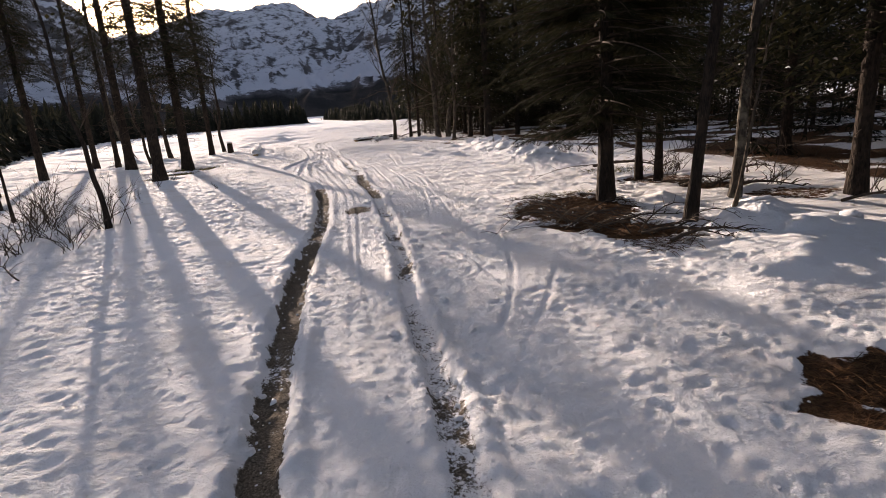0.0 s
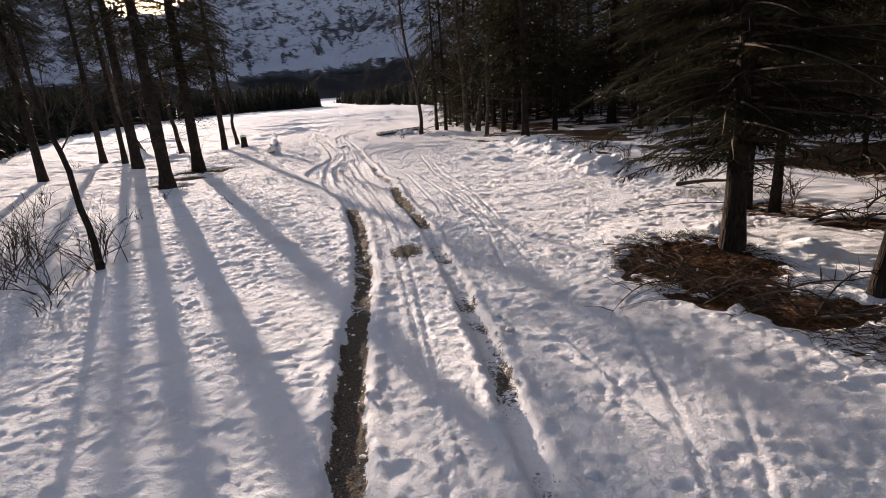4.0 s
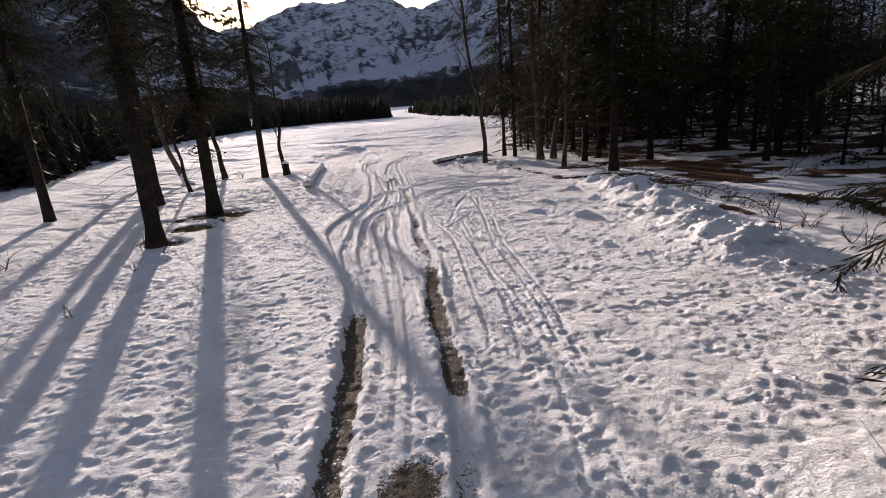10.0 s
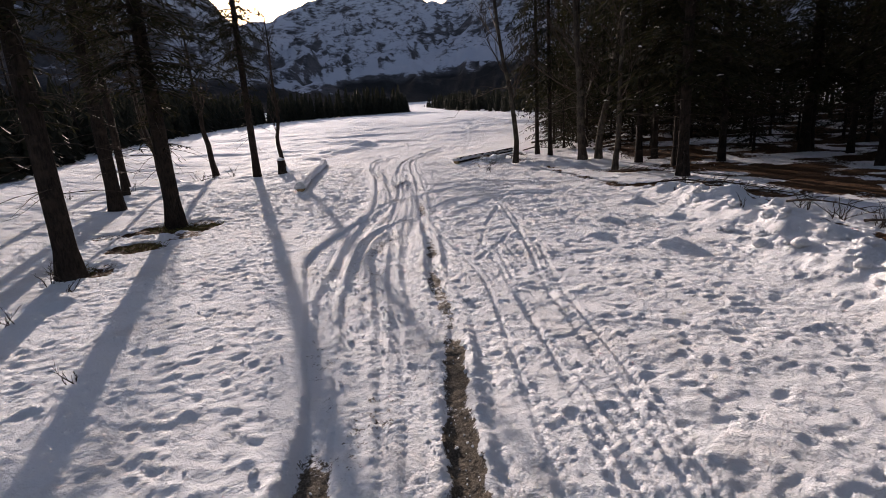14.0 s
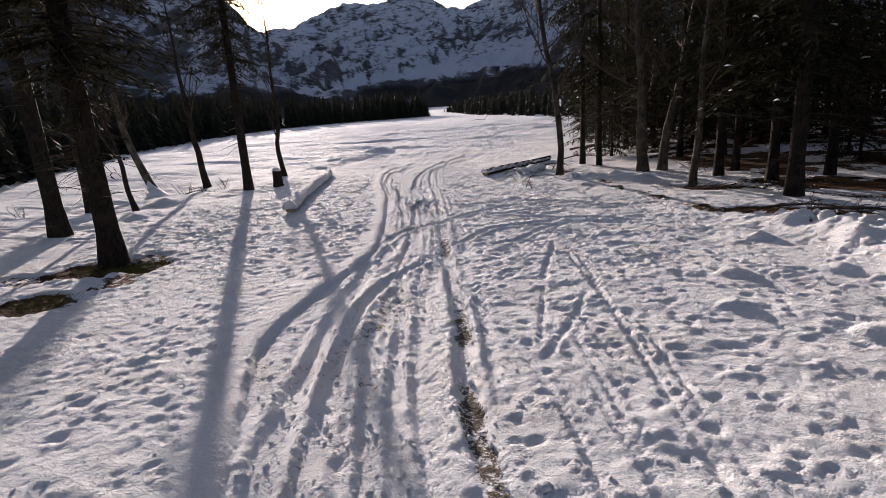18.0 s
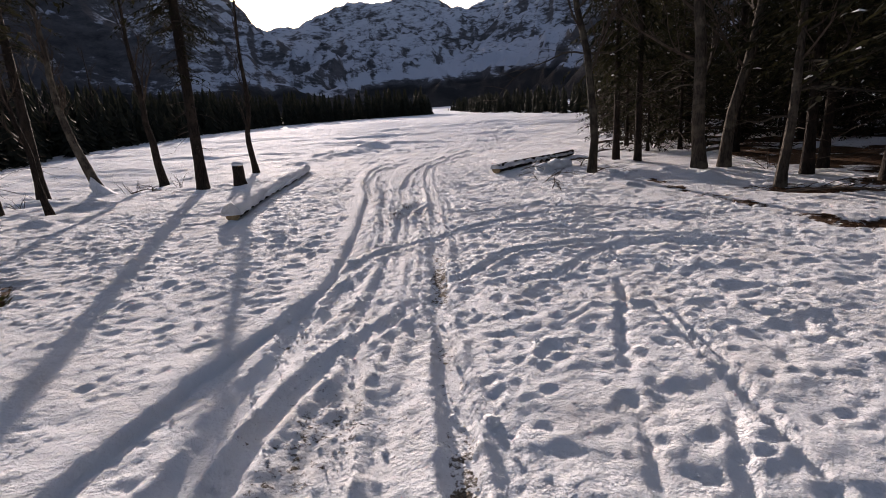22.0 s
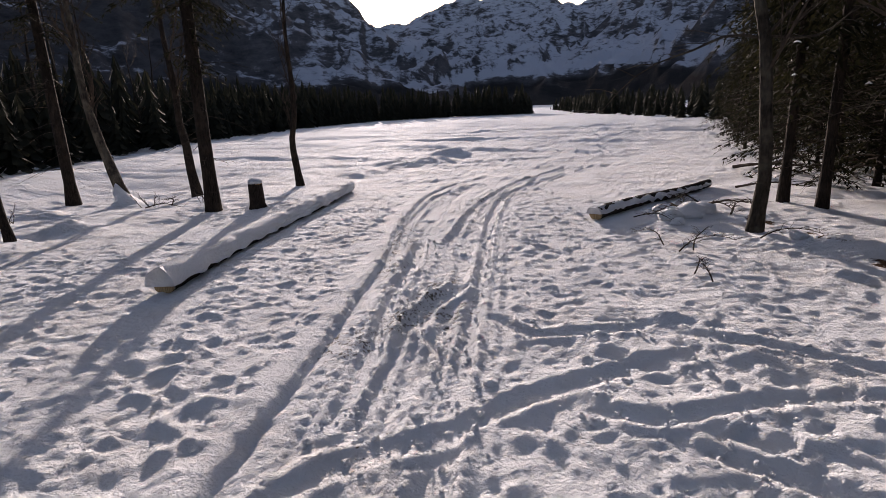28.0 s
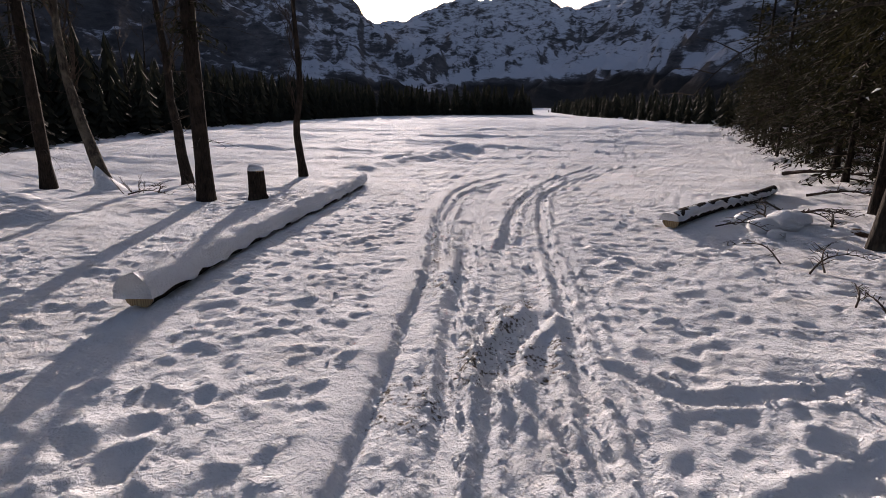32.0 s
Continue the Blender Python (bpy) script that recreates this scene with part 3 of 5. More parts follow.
    crust += shore * ((0.024 + 0.022 * vnoise(X / 0.6, Y / 0.6, 54)) * np.exp(-((side + 0.13) / np.where(side < -0.13, 0.22, 0.10)) ** 2) * (side < 0.06) - 0.025 * np.exp(-((side - 0.05) / 0.04) ** 2))
    u = (X - xf) / np.maximum(xr - xf, 0.6)
    combed = smooth(u, 0.08, 0.2) * lane * (0.3 + 0.7 * run) * (1 - smooth(Y, 36, 48))
    crust += combed * (0.024 * smooth(vnoise(u * 8, Y / 4.5, 52), -0.07, 0.05) + 0.018 * smooth(vnoise(u * 18, Y / 2.6, 53), -0.06, 0.04) + 0.012 * vnoise(u * 34, Y / 1.5, 65) - 0.02)
    Z[:] = land + crust

    for line, w, dep, rim in RUTS:
        at, d, s = near_line(line, w * 4 + 0.1)
        fade = np.minimum(1, np.minimum(s, 1 - s) * 12)
        x, y = X[at], Y[at]
        d = d + 0.30 * w * vnoise(x / 0.22, y / 0.22, 12) + 0.22 * w * vnoise(x / 0.07, y / 0.07, 15)
        var = 0.8 + 0.8 * vnoise(x / 1.2, y / 1.2, 13)
        lumps = 0.5 + 1.5 * vnoise(x / 0.3, y / 0.3, 14) + 1.5 * np.maximum(0, vnoise(x / 0.13, y / 0.12, 16))
        if 0.05 < w < 0.2:
            CHURN[at] = np.maximum(CHURN[at], fade * np.exp(-(d / (w * 2.4)) ** 2) * smooth(y, 14, 20))
        Z[at] += fade * (-0.8 * dep * var * (1 - smooth(d, w * 0.6, w * 1.05)) + 0.8 * rim * lumps * np.exp(-((d - w * 1.4) / (w * 0.36)) ** 2))
    for line, w, dep, rim in SWEEPS:
        at, d, s = near_line(line, w * 4 + 0.1)
        fade = np.minimum(1, np.minimum(s, 1 - s) * 14)
        x, y = X[at], Y[at]
        d = d + 0.35 * w * vnoise(x / 0.3, y / 0.3, 12) + 0.3 * w * vnoise(x / 0.09, y / 0.09, 15)
        level = land[at] - 0.7 * (lane * run)[at] * deep[at] - dep * (0.9 + 0.6 * vnoise(x / 1.4, y / 1.4, 13))
        pressed = fade * (1 - smooth(d, w * 0.75, w * 1.12))
        Z[at] += pressed * (level + 0.3 * (Z[at] - level) - Z[at]) * 0.9
        Z[at] += fade * rim * (0.7 + 1.1 * vnoise(x / 0.45, y / 0.45, 14)) * np.exp(-((d - w * 1.55) / (w * 0.5)) ** 2)
        CHURN[at] = np.maximum(CHURN[at], 0.6 * fade * np.exp(-((d - w * 1.3) / (w * 0.9)) ** 2) * smooth(y, 14, 20))
    Z[:] += CHURN * (0.016 * np.abs(vnoise(X / 0.17, Y / 0.15, 57)) + 0.010 * vnoise(X / 0.09, Y / 0.085, 56))
    MUD[:] = np.maximum(MUD, CHURN * (0.12 + 0.5 * vnoise(X / 0.7, Y / 0.7, 57)))
    MUD[:] = np.maximum(MUD, lane * run * (0.21 + 0.5 * vnoise(X / 0.5, Y / 1.1, 62)))
    # tyre tread pressed into one track
    tread = curve([(-2.63, 28.41), (-2.38, 28.56), (-2.12, 28.72), (-1.88, 28.76), (-1.67, 28.7), (-1.4, 28.7)], 0.1)
    at, d, s = near_line(tread, 0.3)
    flat = 1 - smooth(d, 0.10, 0.14)
    Z[at] = Z[at] * (1 - 0.8 * flat) + (base_z(X[at], Y[at]) - 0.045) * 0.8 * flat + 0.014 * np.sin(s * 2 * math.pi * 13) * flat
    # single mounds
    for x, y, r, h in ((1.1, 23.6, 0.36, 0.26), (0.04, 25.5, 0.27, 0.15), (0.83, 27.5, 0.26, 0.14), (1.5, 28.3, 0.3, 0.16), (-0.2, 24.3, 0.22, 0.1), (1.4, 25.8, 0.25, 0.14), (-16.0, 46.0, 0.8, 0.35), (-1.3, 34.9, 0.25, 0.16), (-2.2, 33.6, 0.22, 0.12), (-18.0, 28.3, 0.5, 0.25), (-15.0, 30.3, 0.5, 0.25), (-16.2, 32.8, 0.7, 0.35), (-9.0, 20.2, 0.5, 0.2), (-20.3, 34.4, 0.8, 0.4), (6.1, 10.2, 0.62, 0.5), (6.75, 11.2, 0.5, 0.4), (5.65, 10.2, 0.32, 0.22), (6.5, 9.6, 0.4, 0.25), (5.4, 12.3, 0.35, 0.2), (4.5, 13.4, 0.3, 0.18), (-15.6, 50.5, 1.2, 0.5)):
        q = np.hypot(X - x + 0.25 * r * vnoise(X / 0.2, Y / 0.2, 58), (Y - y) * 1.2) / r
        Z[:] += 0.65 * h * (1 + 0.5 * vnoise(X / 0.15, Y / 0.15, 63)) * np.clip(1 - q, 0, 1) ** 0.7 * smooth(1.2 - q, 0, 0.5)
    for line, y0, y1, amount in ((RUT_L, 2, 17.6, 0.76), (RUT_R, 2, 14.4, 0.36), (RUT_R, 14.2, 20.0, 0.85), (RUT_L, 17, 27, 0.18), (RUT_R, 19, 29, 0.42)):
        at, d, s = near_line(line, 0.6)
        y = Y[at]
        d = d + 0.06 * vnoise(X[at] / 0.14, y / 0.14, 23) + 0.05 * vnoise(X[at] / 0.5, y / 0.5, 24)
        gap = 0.6 * vnoise(X[at] / 0.9, y / 0.9, 21) + 0.35 * vnoise(X[at] / 0.3, y / 0.3, 22)
        wide = 0.04 * (1 - smooth(y, 17, 20))
        MUD[at] = np.maximum(MUD[at], (1 - smooth(d, 0.06 + wide, 0.15 + wide)) * smooth(y, y0, y0 + 1) * (1 - smooth(y, y1 - 1, y1)) * np.clip(amount + gap * 0.8, 0, 1))
    for x, y, rx, ry, am in ((-0.8, 13.1, 0.34, 0.5, 0.95), (-4.6, 24.2, 0.5, 0.9, 0.38), (-5.9, 30.6, 0.5, 1.3, 0.2), (-6.9, 33.5, 0.5, 1.5, 0.22)):
        q = ((X - x) / rx) ** 2 + ((Y - y) / ry) ** 2
        MUD[:] = np.maximum(MUD, am * np.exp(-q))
    # snow thrown up along the wood's edge
    for pts, w, h in (([(4.3, 19.2), (3.8, 21.2), (3.35, 23.0), (2.95, 25.2), (2.5, 27.5), (1.7, 29.2)], 0.85, 0.34), ([(-2.6, 35.2), (-1.2, 34.8), (-0.2, 34.3)], 0.45, 0.13), ([(-15.5, 41.2), (-15.0, 44.4), (-14.8, 49.0)], 0.6, 0.14), ([(5.2, 7.6), (6.0, 8.8), (7.4, 10.4)], 0.7, 0.12)):
        at, d, s = near_line(curve(pts), w * 2.6)
        x, y = X[at], Y[at]
        Z[at] += np.exp(-(d / w) ** 2) * np.minimum(1, np.minimum(s, 1 - s) * 6 + 0.3) * (h + 0.9 * h * vnoise(x / 0.5, y / 0.5, 31) + 0.4 * h * vnoise(x / 0.22, y / 0.22, 32))
    # bare ground under the trees
    for x, y, rx, ry, am in ((3.6, 11.85, 1.05, 1.25, 1.3), (4.45, 10.25, 0.75, 0.45, 0.95), (5.0, 5.35, 0.9, 0.7, 1.3), (-10.4, 23.5, 0.7, 0.5, 0.8), (-9.8, 21.7, 0.6, 0.4, 0.7), (-10.3, 25.6, 0.6, 0.4, 0.7), (-10.0, 24.8, 0.5, 0.6, 0.6), (-11.3, 25.3, 0.9, 0.6, 0.95), (-10.6, 25.7, 0.5, 0.7, 0.55), (-12.2, 24.6, 0.6, 0.4, 0.5), (-10.2, 21.9, 0.6, 0.5, 0.5), (1.9, 29.9, 1.4, 0.5, 0.9), (1.2, 33.2, 1.2, 0.5, 0.8), (3.4, 28.6, 1.6, 0.6, 0.7), (6.2, 14.9, 1.1, 0.7, 0.6), (6.9, 13.7, 0.7, 0.4, 0.8), (8.0, 12.6, 0.9, 0.6, 0.6)):
        q = ((X - x) / rx) ** 2 + ((Y - y) / ry) ** 2
        q = q + 0.9 * vnoise(X / 0.8, Y / 0.8, 41) + 0.7 * vnoise(X / 0.3, Y / 0.3, 42) + 0.4 * vnoise(X / 0.12, Y / 0.12, 45)
        LIT[:] = np.maximum(LIT, am * (1 - smooth(q, 0.5, 1.3)))
        Z[:] -= 0.05 * (1 - smooth(q, 0.5, 1.4))
    at, d, s = near_line(curve([(-3.0, 36.7), (-2.05, 35.0), (-1.3, 33.3), (-0.7, 32.0), (-0.2, 31.1), (0.6, 30.0), (1.4, 29.1), (2.65, 28.0), (3.6, 26.4), (4.6, 24.4), (5.2, 22.4)]), 0.7)
    LIT[at] = np.maximum(LIT[at], np.clip(0.62 + 0.8 * vnoise(X[at] / 0.5, Y[at] / 0.5, 66), 0, 1) * (1 - smooth(d + 0.45 * vnoise(X[at] / 0.25, Y[at] / 0.25, 67), 0.0, 0.30)))
    rim = np.interp(Y, [4, 12, 18, 22, 26, 29, 31.5, 34, 37, 42, 60, 90], [9.4, 9.4, 8.2, 6.6, 5.3, 4.0, 2.6, 1.2, 0.6, -0.6, -1.2, -2.0])
    wood = smooth(X - rim, 0.0, 1.5) * (1 - smooth(X, 40, 60)) * smooth(Y, 4, 8) * (1 - smooth(Y, 70, 90))
    LIT[:] = np.maximum(LIT, wood * (0.3 + 0.55 * smooth(vnoise(X / 1.9, Y / 1.4, 43) + vnoise(X / 0.6, Y / 0.5, 44) * 0.6, -0.25, 0.12)))


relief()
ny, nx = X.shape
me = bpy.data.meshes.new("ground")
me.vertices.add(nx * ny)
me.vertices.foreach_set("co", np.stack([X, Y, Z], -1).astype(np.float32).ravel())
idx = np.arange(nx * ny).reshape(ny, nx)
quads = np.stack([idx[:-1, :-1], idx[:-1, 1:], idx[1:, 1:], idx[1:, :-1]], -1).reshape(-1, 4)
me.loops.add(quads.size)
me.loops.foreach_set("vertex_index", quads.ravel().astype(np.int32))
me.polygons.add(len(quads))
me.polygons.foreach_set("loop_start", np.arange(0, quads.size, 4, dtype=np.int32))
me.polygons.foreach_set("use_smooth", np.ones(len(quads), dtype=bool))
me.update(calc_edges=True)
OPEN = np.maximum(np.maximum(smooth(Y, 34, 42), smooth(-X, 11, 17)), 0.6 * smooth(X, 4, 8))
for key, field in (("mud", MUD), ("litter", LIT), ("open_field", OPEN)):
    me.attributes.new(key, "FLOAT", "POINT").data.foreach_set("value", field.astype(np.float32).ravel())
me.materials.append(SNOW)
tagged(new("ground", me), "trodden old snow with muddy wheel ruts and footprints", "snow ground", kind="structure")


def ground_z(x, y):
    i, j = int(np.clip(np.searchsorted(GX, x), 1, nx - 1)), int(np.clip(np.searchsorted(GY, y), 1, ny - 1))
    return float(min(Z[j - 1, i - 1], Z[j, i], Z[j - 1, i], Z[j, i - 1]))


# ---- mountains ----
def mountains():
    # ridge carried round unseen behind the camera, added to shut out sky light
    AZ = [-180, -110, -75, -55, -45, -40, -37.5, -35.8, -34.6, -34.0, -33.5, -32.5, -30, -28, -26, -24, -21, -18.5, -16.4, -14.6, -13, -11.5, -8, -4, 0, 12, 30, 70, 110, 180]
    EL = [13, 15, 16, 15, 13.6, 12.4, 11.6, 10.9, 10.3, 9.85, 8.9, 8.2, 8.4, 9.1, 9.4, 9.8, 10.1, 10.3, 10.5, 10.0, 9.7, 10.2, 11.0, 11.8, 12.4, 12, 10, 10, 12, 13]
    na, nr = 760, 130
    az = np.concatenate([np.linspace(-180, -75, 60), np.linspace(-74.8, 24.8, na - 120), np.linspace(25, 180, 60)])
    r = 300 * (2600 / 300) ** np.linspace(0, 1, nr)
    A, R = np.meshgrid(az, r)
    top = np.interp(A, AZ, EL)
    x, y = np.sin(np.radians(A)) * R, np.cos(np.radians(A)) * R + 20
    # the slope's foot lies nearer on both sides of the valley
    foot = np.interp(A, [-180, -110, -60, -35, -18, -12, 0, 110, 180], [330, 320, 380, 520, 900, 900, 420, 330, 330])
    crest = np.interp(A, [-180, -110, -50, -30, -10, 5, 110, 180], [1300, 1300, 1500, 2000, 2200, 1900, 1500, 1300])
    t = np.clip((R - foot) / (crest - foot), 0, 1)
    shape = 0.55 * t + 0.45 * t ** 2
    ridged = sum((1 - 2 * np.abs(vnoise(x / s + 40, y / s, 60 + i) * 1.6)) * a for i, (s, a) in enumerate(((420, 1), (190, 0.6), (85, 0.38), (38, 0.24), (17, 0.14)))) - 1.0
    amp = 48 * np.sin(np.pi * np.clip(t, 0, 1)) ** 0.8 + 6 * smooth(t, 0.0, 0.1)
    z = np.tan(np.radians(top)) * crest * shape + ridged * amp - 3
    back = np.clip((R - crest) / 600, 0, 1)
    z = z * (1 - back * 0.9) + ridged * 15 * smooth(t, 0.8, 1.0)
    z = np.where(t <= 0, -3.0, z)
    e = np.degrees(np.arctan2(z, R))
    woods = (1 - smooth(e + 1.6 * vnoise(x / 90, y / 90, 81) + 0.8 * vnoise(x / 30, y / 30, 82), 1.2, 3.2)) * 0.55
    # last term darkens the left mountainside, for trees and its painted own shade
    woods += 0.22 * smooth(A, -16, -8) * (1 - smooth(np.abs(e - 2.4 + 0.06 * (A + 10)), 0.8, 1.6)) + 0.2 * (1 - smooth(A, -50, -36)) 
    woods -= 0.35 * np.exp(-((e - 3.7 - 0.05 * (A + 12) - 0.5 * vnoise(A / 5, A * 0, 83)) / 0.45) ** 2) * smooth(A, -31, -25)
    ii = np.arange(na * nr).reshape(nr, na)
    q = np.stack([ii[:-1, :-1], ii[:-1, 1:], ii[1:, 1:], ii[1:, :-1]], -1).reshape(-1, 4)
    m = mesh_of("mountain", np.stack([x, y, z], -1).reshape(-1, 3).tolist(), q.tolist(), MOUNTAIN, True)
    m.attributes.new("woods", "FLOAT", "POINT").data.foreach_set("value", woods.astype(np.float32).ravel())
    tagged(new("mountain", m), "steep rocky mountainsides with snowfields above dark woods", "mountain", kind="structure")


mountains()


def far_woods(name, line, rows, gap, h0, h1, seed, label):
    rnd = random.Random(seed)
    V, F = [], []
    pts = curve(line, gap)
    for k in range(len(pts) - 1):
        d = pts[k + 1] - pts[k]
        side = np.array((-d[1], d[0])) / (np.linalg.norm(d) + 1e-6)
        for j in range(rows):
            x, y = pts[k] + d * rnd.random() + side * (j * gap * 1.3 + rnd.uniform(0, gap))
            h = rnd.uniform(h0, h1) * (0.55 if rnd.random() < 0.2 else 1)
            if j == 0:
                h *= rnd.uniform(0.35, 0.9)
            rad = h * rnd.uniform(0.13, 0.2)
            for s in range(9):
                f = s / 9
                zc, rr = h * (0.04 + 0.9 * f), rad * (1 - f) ** 0.85 + 0.1
                n = 7 if s < 6 else 5
                a0 = rnd.random() * 6.28
                for q in range(n):
                    a = a0 + 6.283 * q / n + rnd.uniform(-0.2, 0.2)
                    ro = rr * rnd.uniform(0.6, 1.25)
                    b = len(V)
                    ca, sa = math.cos(a), math.sin(a)
                    w = rr * 0.45
                    V += [(x, y, zc + h * 0.14), (x + ca * ro - sa * w, y + sa * ro + ca * w, zc - h * 0.02 * rnd.random()), (x + ca * ro * 1.15, y + sa * ro * 1.15, zc - h * 0.035), (x + ca * ro + sa * w, y + sa * ro - ca * w, zc)]
                    F.append((b, b + 1, b + 2, b + 3))
    tagged(part(name, V, F, NEEDLE_FAR), label, "woods", kind="stuff")


far_woods("far_woods", [(-26, 25), (-32, 38), (-39, 50), (-48, 66), (-58, 91), (-66, 120), (-60, 143), (-43, 155)], 8, 1.9, 5.2, 7.8, 3, "dark conifer wood along the far side of the snowfield")
far_woods("valley_woods", [(-2, 86), (-12, 106), (-25, 132), (-40, 172), (-62, 235)][::-1], 5, 2.4, 3.2, 5.0, 4, "dark conifer wood across the end of the valley")


# ---- trees ----
def trunk_mesh(h, r, seed, sides=10, lean=0.0, flare=1.5, crook=0.0, rings=14):
    rnd = random.Random(seed)
    pts, radii = [], []
    x = y = 0.0
    a = rnd.uniform(0, 6.28)
    for i in range(rings + 1):
        t = (i / rings) ** 1.5
        z = -0.25 + (h + 0.25) * t
        x = lean * z * math.cos(a) + crook * math.sin(z * 0.8 + seed) * min(1, z)
        y = lean * z * math.sin(a) + crook * math.cos(z * 0.6 + seed * 2) * min(1, max(z, 0))
        pts.append(Vector((x, y, z)))
        radii.append(r * (1 - 0.86 * max(0, z) / h) * (1 + (flare - 1) * math.exp(-max(z, 0) / 0.22)))
    V, F = [], []
    tube(V, F, pts, radii, sides, 0.06, rnd)
    return V, F, pts


def spruce(name, h, base, r, seed, lmax=2.1, fine=0.16, dead=26, lowest=1.2, thick=1.0, label="", snowy=0, hang=(0.25, 0.5), gap=None):
    rnd = random.Random(seed)
    root = new(name)
    V, F, _ = trunk_mesh(h, r, seed, lean=rnd.uniform(0, 0.012))
    part("trunk", V, F, BARK, root, smooth=True)
    V, F = [], []
    SV, SF = [], []
    z = base - (1.2 if fine == 0.16 else 0.0)
    while z < h - 0.2:
        f = max(0.0, (z - base) / (h - base))
        high = z > (9.5 if fine < 0.2 else 7.0)
        for k in range(int(rnd.randint(4, 6) * thick) if not high else 4 if thick > 0.9 else 2):
            a = rnd.uniform(0, 6.28)
            L = lmax * ((1 - f) ** 0.75) * rnd.uniform(0.55, 1.1) * (0.7 + 0.3 * min(1, (z - base) / 1.2)) + 0.15
            if z < base:
                if rnd.random() < 0.5:
                    continue
                L = rnd.uniform(0.3, 0.85)
            if gap is not None and z < 7 and math.cos(a - gap) > 0.75 and rnd.random() < 0.6:
                continue
            out, sd = Vector((math.cos(a), math.sin(a), 0)), Vector((-math.sin(a), math.cos(a), 0))
            droop, lift = rnd.uniform(*hang), rnd.uniform(-0.05, 0.15)
            step = fine if not high else 0.38
            n = max(3, int(L / step))
            zz = z + rnd.uniform(-0.2, 0.2)
            spine = [out * (L * i / n) + Vector((0, 0, zz + lift * L * i / n - droop * L * (i / n) ** 2)) + sd * 0.05 * L * math.sin(3 * i / n + a) for i in range(n + 1)]
            if fine < 0.2 and zz < 7:
                tube(SV, SF, spine[::2] + ([spine[-1]] if n % 2 else []), [0.02 * (1 - i / n) + 0.004 for i in range(0, n + 1, 2)] + ([0.004] if n % 2 else []), 3)
            for i in range(1, n + 1):
                s = i / n
                if s < 0.18 and rnd.random() < 0.6:
                    continue
                p = spine[i]
                ls = (0.16 + (0.19 if fine > 0.1 else 0.15) * L * (1 - s) ** 0.7) * rnd.uniform(0.7, 1.2)
                for sg in (-1, 1):
                    d = (out * rnd.uniform(0.45, 0.8) + sd * sg * rnd.uniform(0.5, 0.9) + Vector((0, 0, -rnd.uniform(0.15, 0.6)))).normalized()
                    flat = d.cross(Vector((0, 0, 1))).normalized()
                    if high:
                        kite(V, F, p, d, flat, ls * 1.6, 0.16)
                        continue
                    tilt = (flat + Vector((0, 0, rnd.uniform(-0.7, 0.7)))).normalized()
                    kite(V, F, p, d, tilt, ls, 0.010 if fine < 0.1 else 0.009 + (0.14 if fine < 0.2 else 0.17) * fine)
                    for q in range(max(1, int(ls / (fine * (0.32 if fine < 0.1 else 1.1))))):
                        pp = p + d * ls * rnd.uniform(0.2, 0.85)
                        dd = (d * 0.7 + flat * rnd.choice((-1, 1)) * rnd.uniform(0.4, 0.9) + Vector((0, 0, -rnd.uniform(0.1, 0.6)))).normalized()
                        kite(V, F, pp, dd, dd.cross(Vector((rnd.uniform(-0.5, 0.5), rnd.uniform(-0.5, 0.5), 1))).normalized(), fine * rnd.uniform(0.6, 1.4) * (1.1 if fine < 0.1 else 1.0), 0.0035 if fine < 0.1 else 0.006 + 0.07 * fine)
        z += rnd.uniform(0.2, 0.34) * (1 if not high else 2.1)
    crown = tagged(part("crown", V, F, NEEDLE, root, "drooping dark green needle branches"), kind="stuff")
    for _ in range(dead):
        zz, a = rnd.uniform(lowest, max(base + 2.5, lowest + 1)), rnd.uniform(0, 6.28)
        dead_branch(SV, SF, Vector((0, 0, zz)), a, rnd.uniform(0.4, 1.8), rnd, r0=0.011)
    tagged(part("brushwood", SV, SF, TWIG, root, "bare grey dead twigs"), kind="stuff")
    if snowy:
        SV, SF = [], []
        for _ in range(snowy):
            b = F[rnd.randrange(len(F))]
            p = (V[b[0]] + V[b[2]]) / 2
            if p.z > 8:
                continue
            a, L = rnd.uniform(0, 6.28), rnd.uniform(0.06, 0.2)
            d = Vector((math.cos(a), math.sin(a), rnd.uniform(-0.4, 0.1)))
            tube(SV, SF, [p, p + d * L * 0.5 + Vector((0, 0, 0.02)), p + d * L], [0.008, 0.022, 0.006], 3)
        tagged(part("snow", SV, SF, SNOW_CLEAN, crown, "small bits of snow on the boughs"), kind="stuff")
    return tagged(root, label, "tree")


def dead_branch(V, F, p, a, L, rnd, up=0.0, r0=0.014):
    out = Vector((math.cos(a), math.sin(a), rnd.uniform(-0.25, 0.15) + up))
    n = 5
    pts, b = [p], 0.0
    for i in range(n):
        b += rnd.uniform(-0.35, 0.35)
        step = Vector((math.cos(a + b * 0.6), math.sin(a + b * 0.6), out.z - 0.09 * i + rnd.uniform(-0.12, 0.12)))
        pts.append(pts[-1] + step * (L / n))
    tube(V, F, pts, [r0 * (1 - 0.8 * i / n) for i in range(n + 1)], 3)
    for i in range(1, n + 1):
        for _ in range(1):
            q = pts[i]
            e = q + Vector((math.cos(a + rnd.uniform(-1.2, 1.2)), math.sin(a + rnd.uniform(-1.2, 1.2)), rnd.uniform(-0.5, 0.25))) * (L * rnd.uniform(0.12, 0.3))
            tube(V, F, [q, e], [r0 * 0.4, r0 * 0.15], 3)


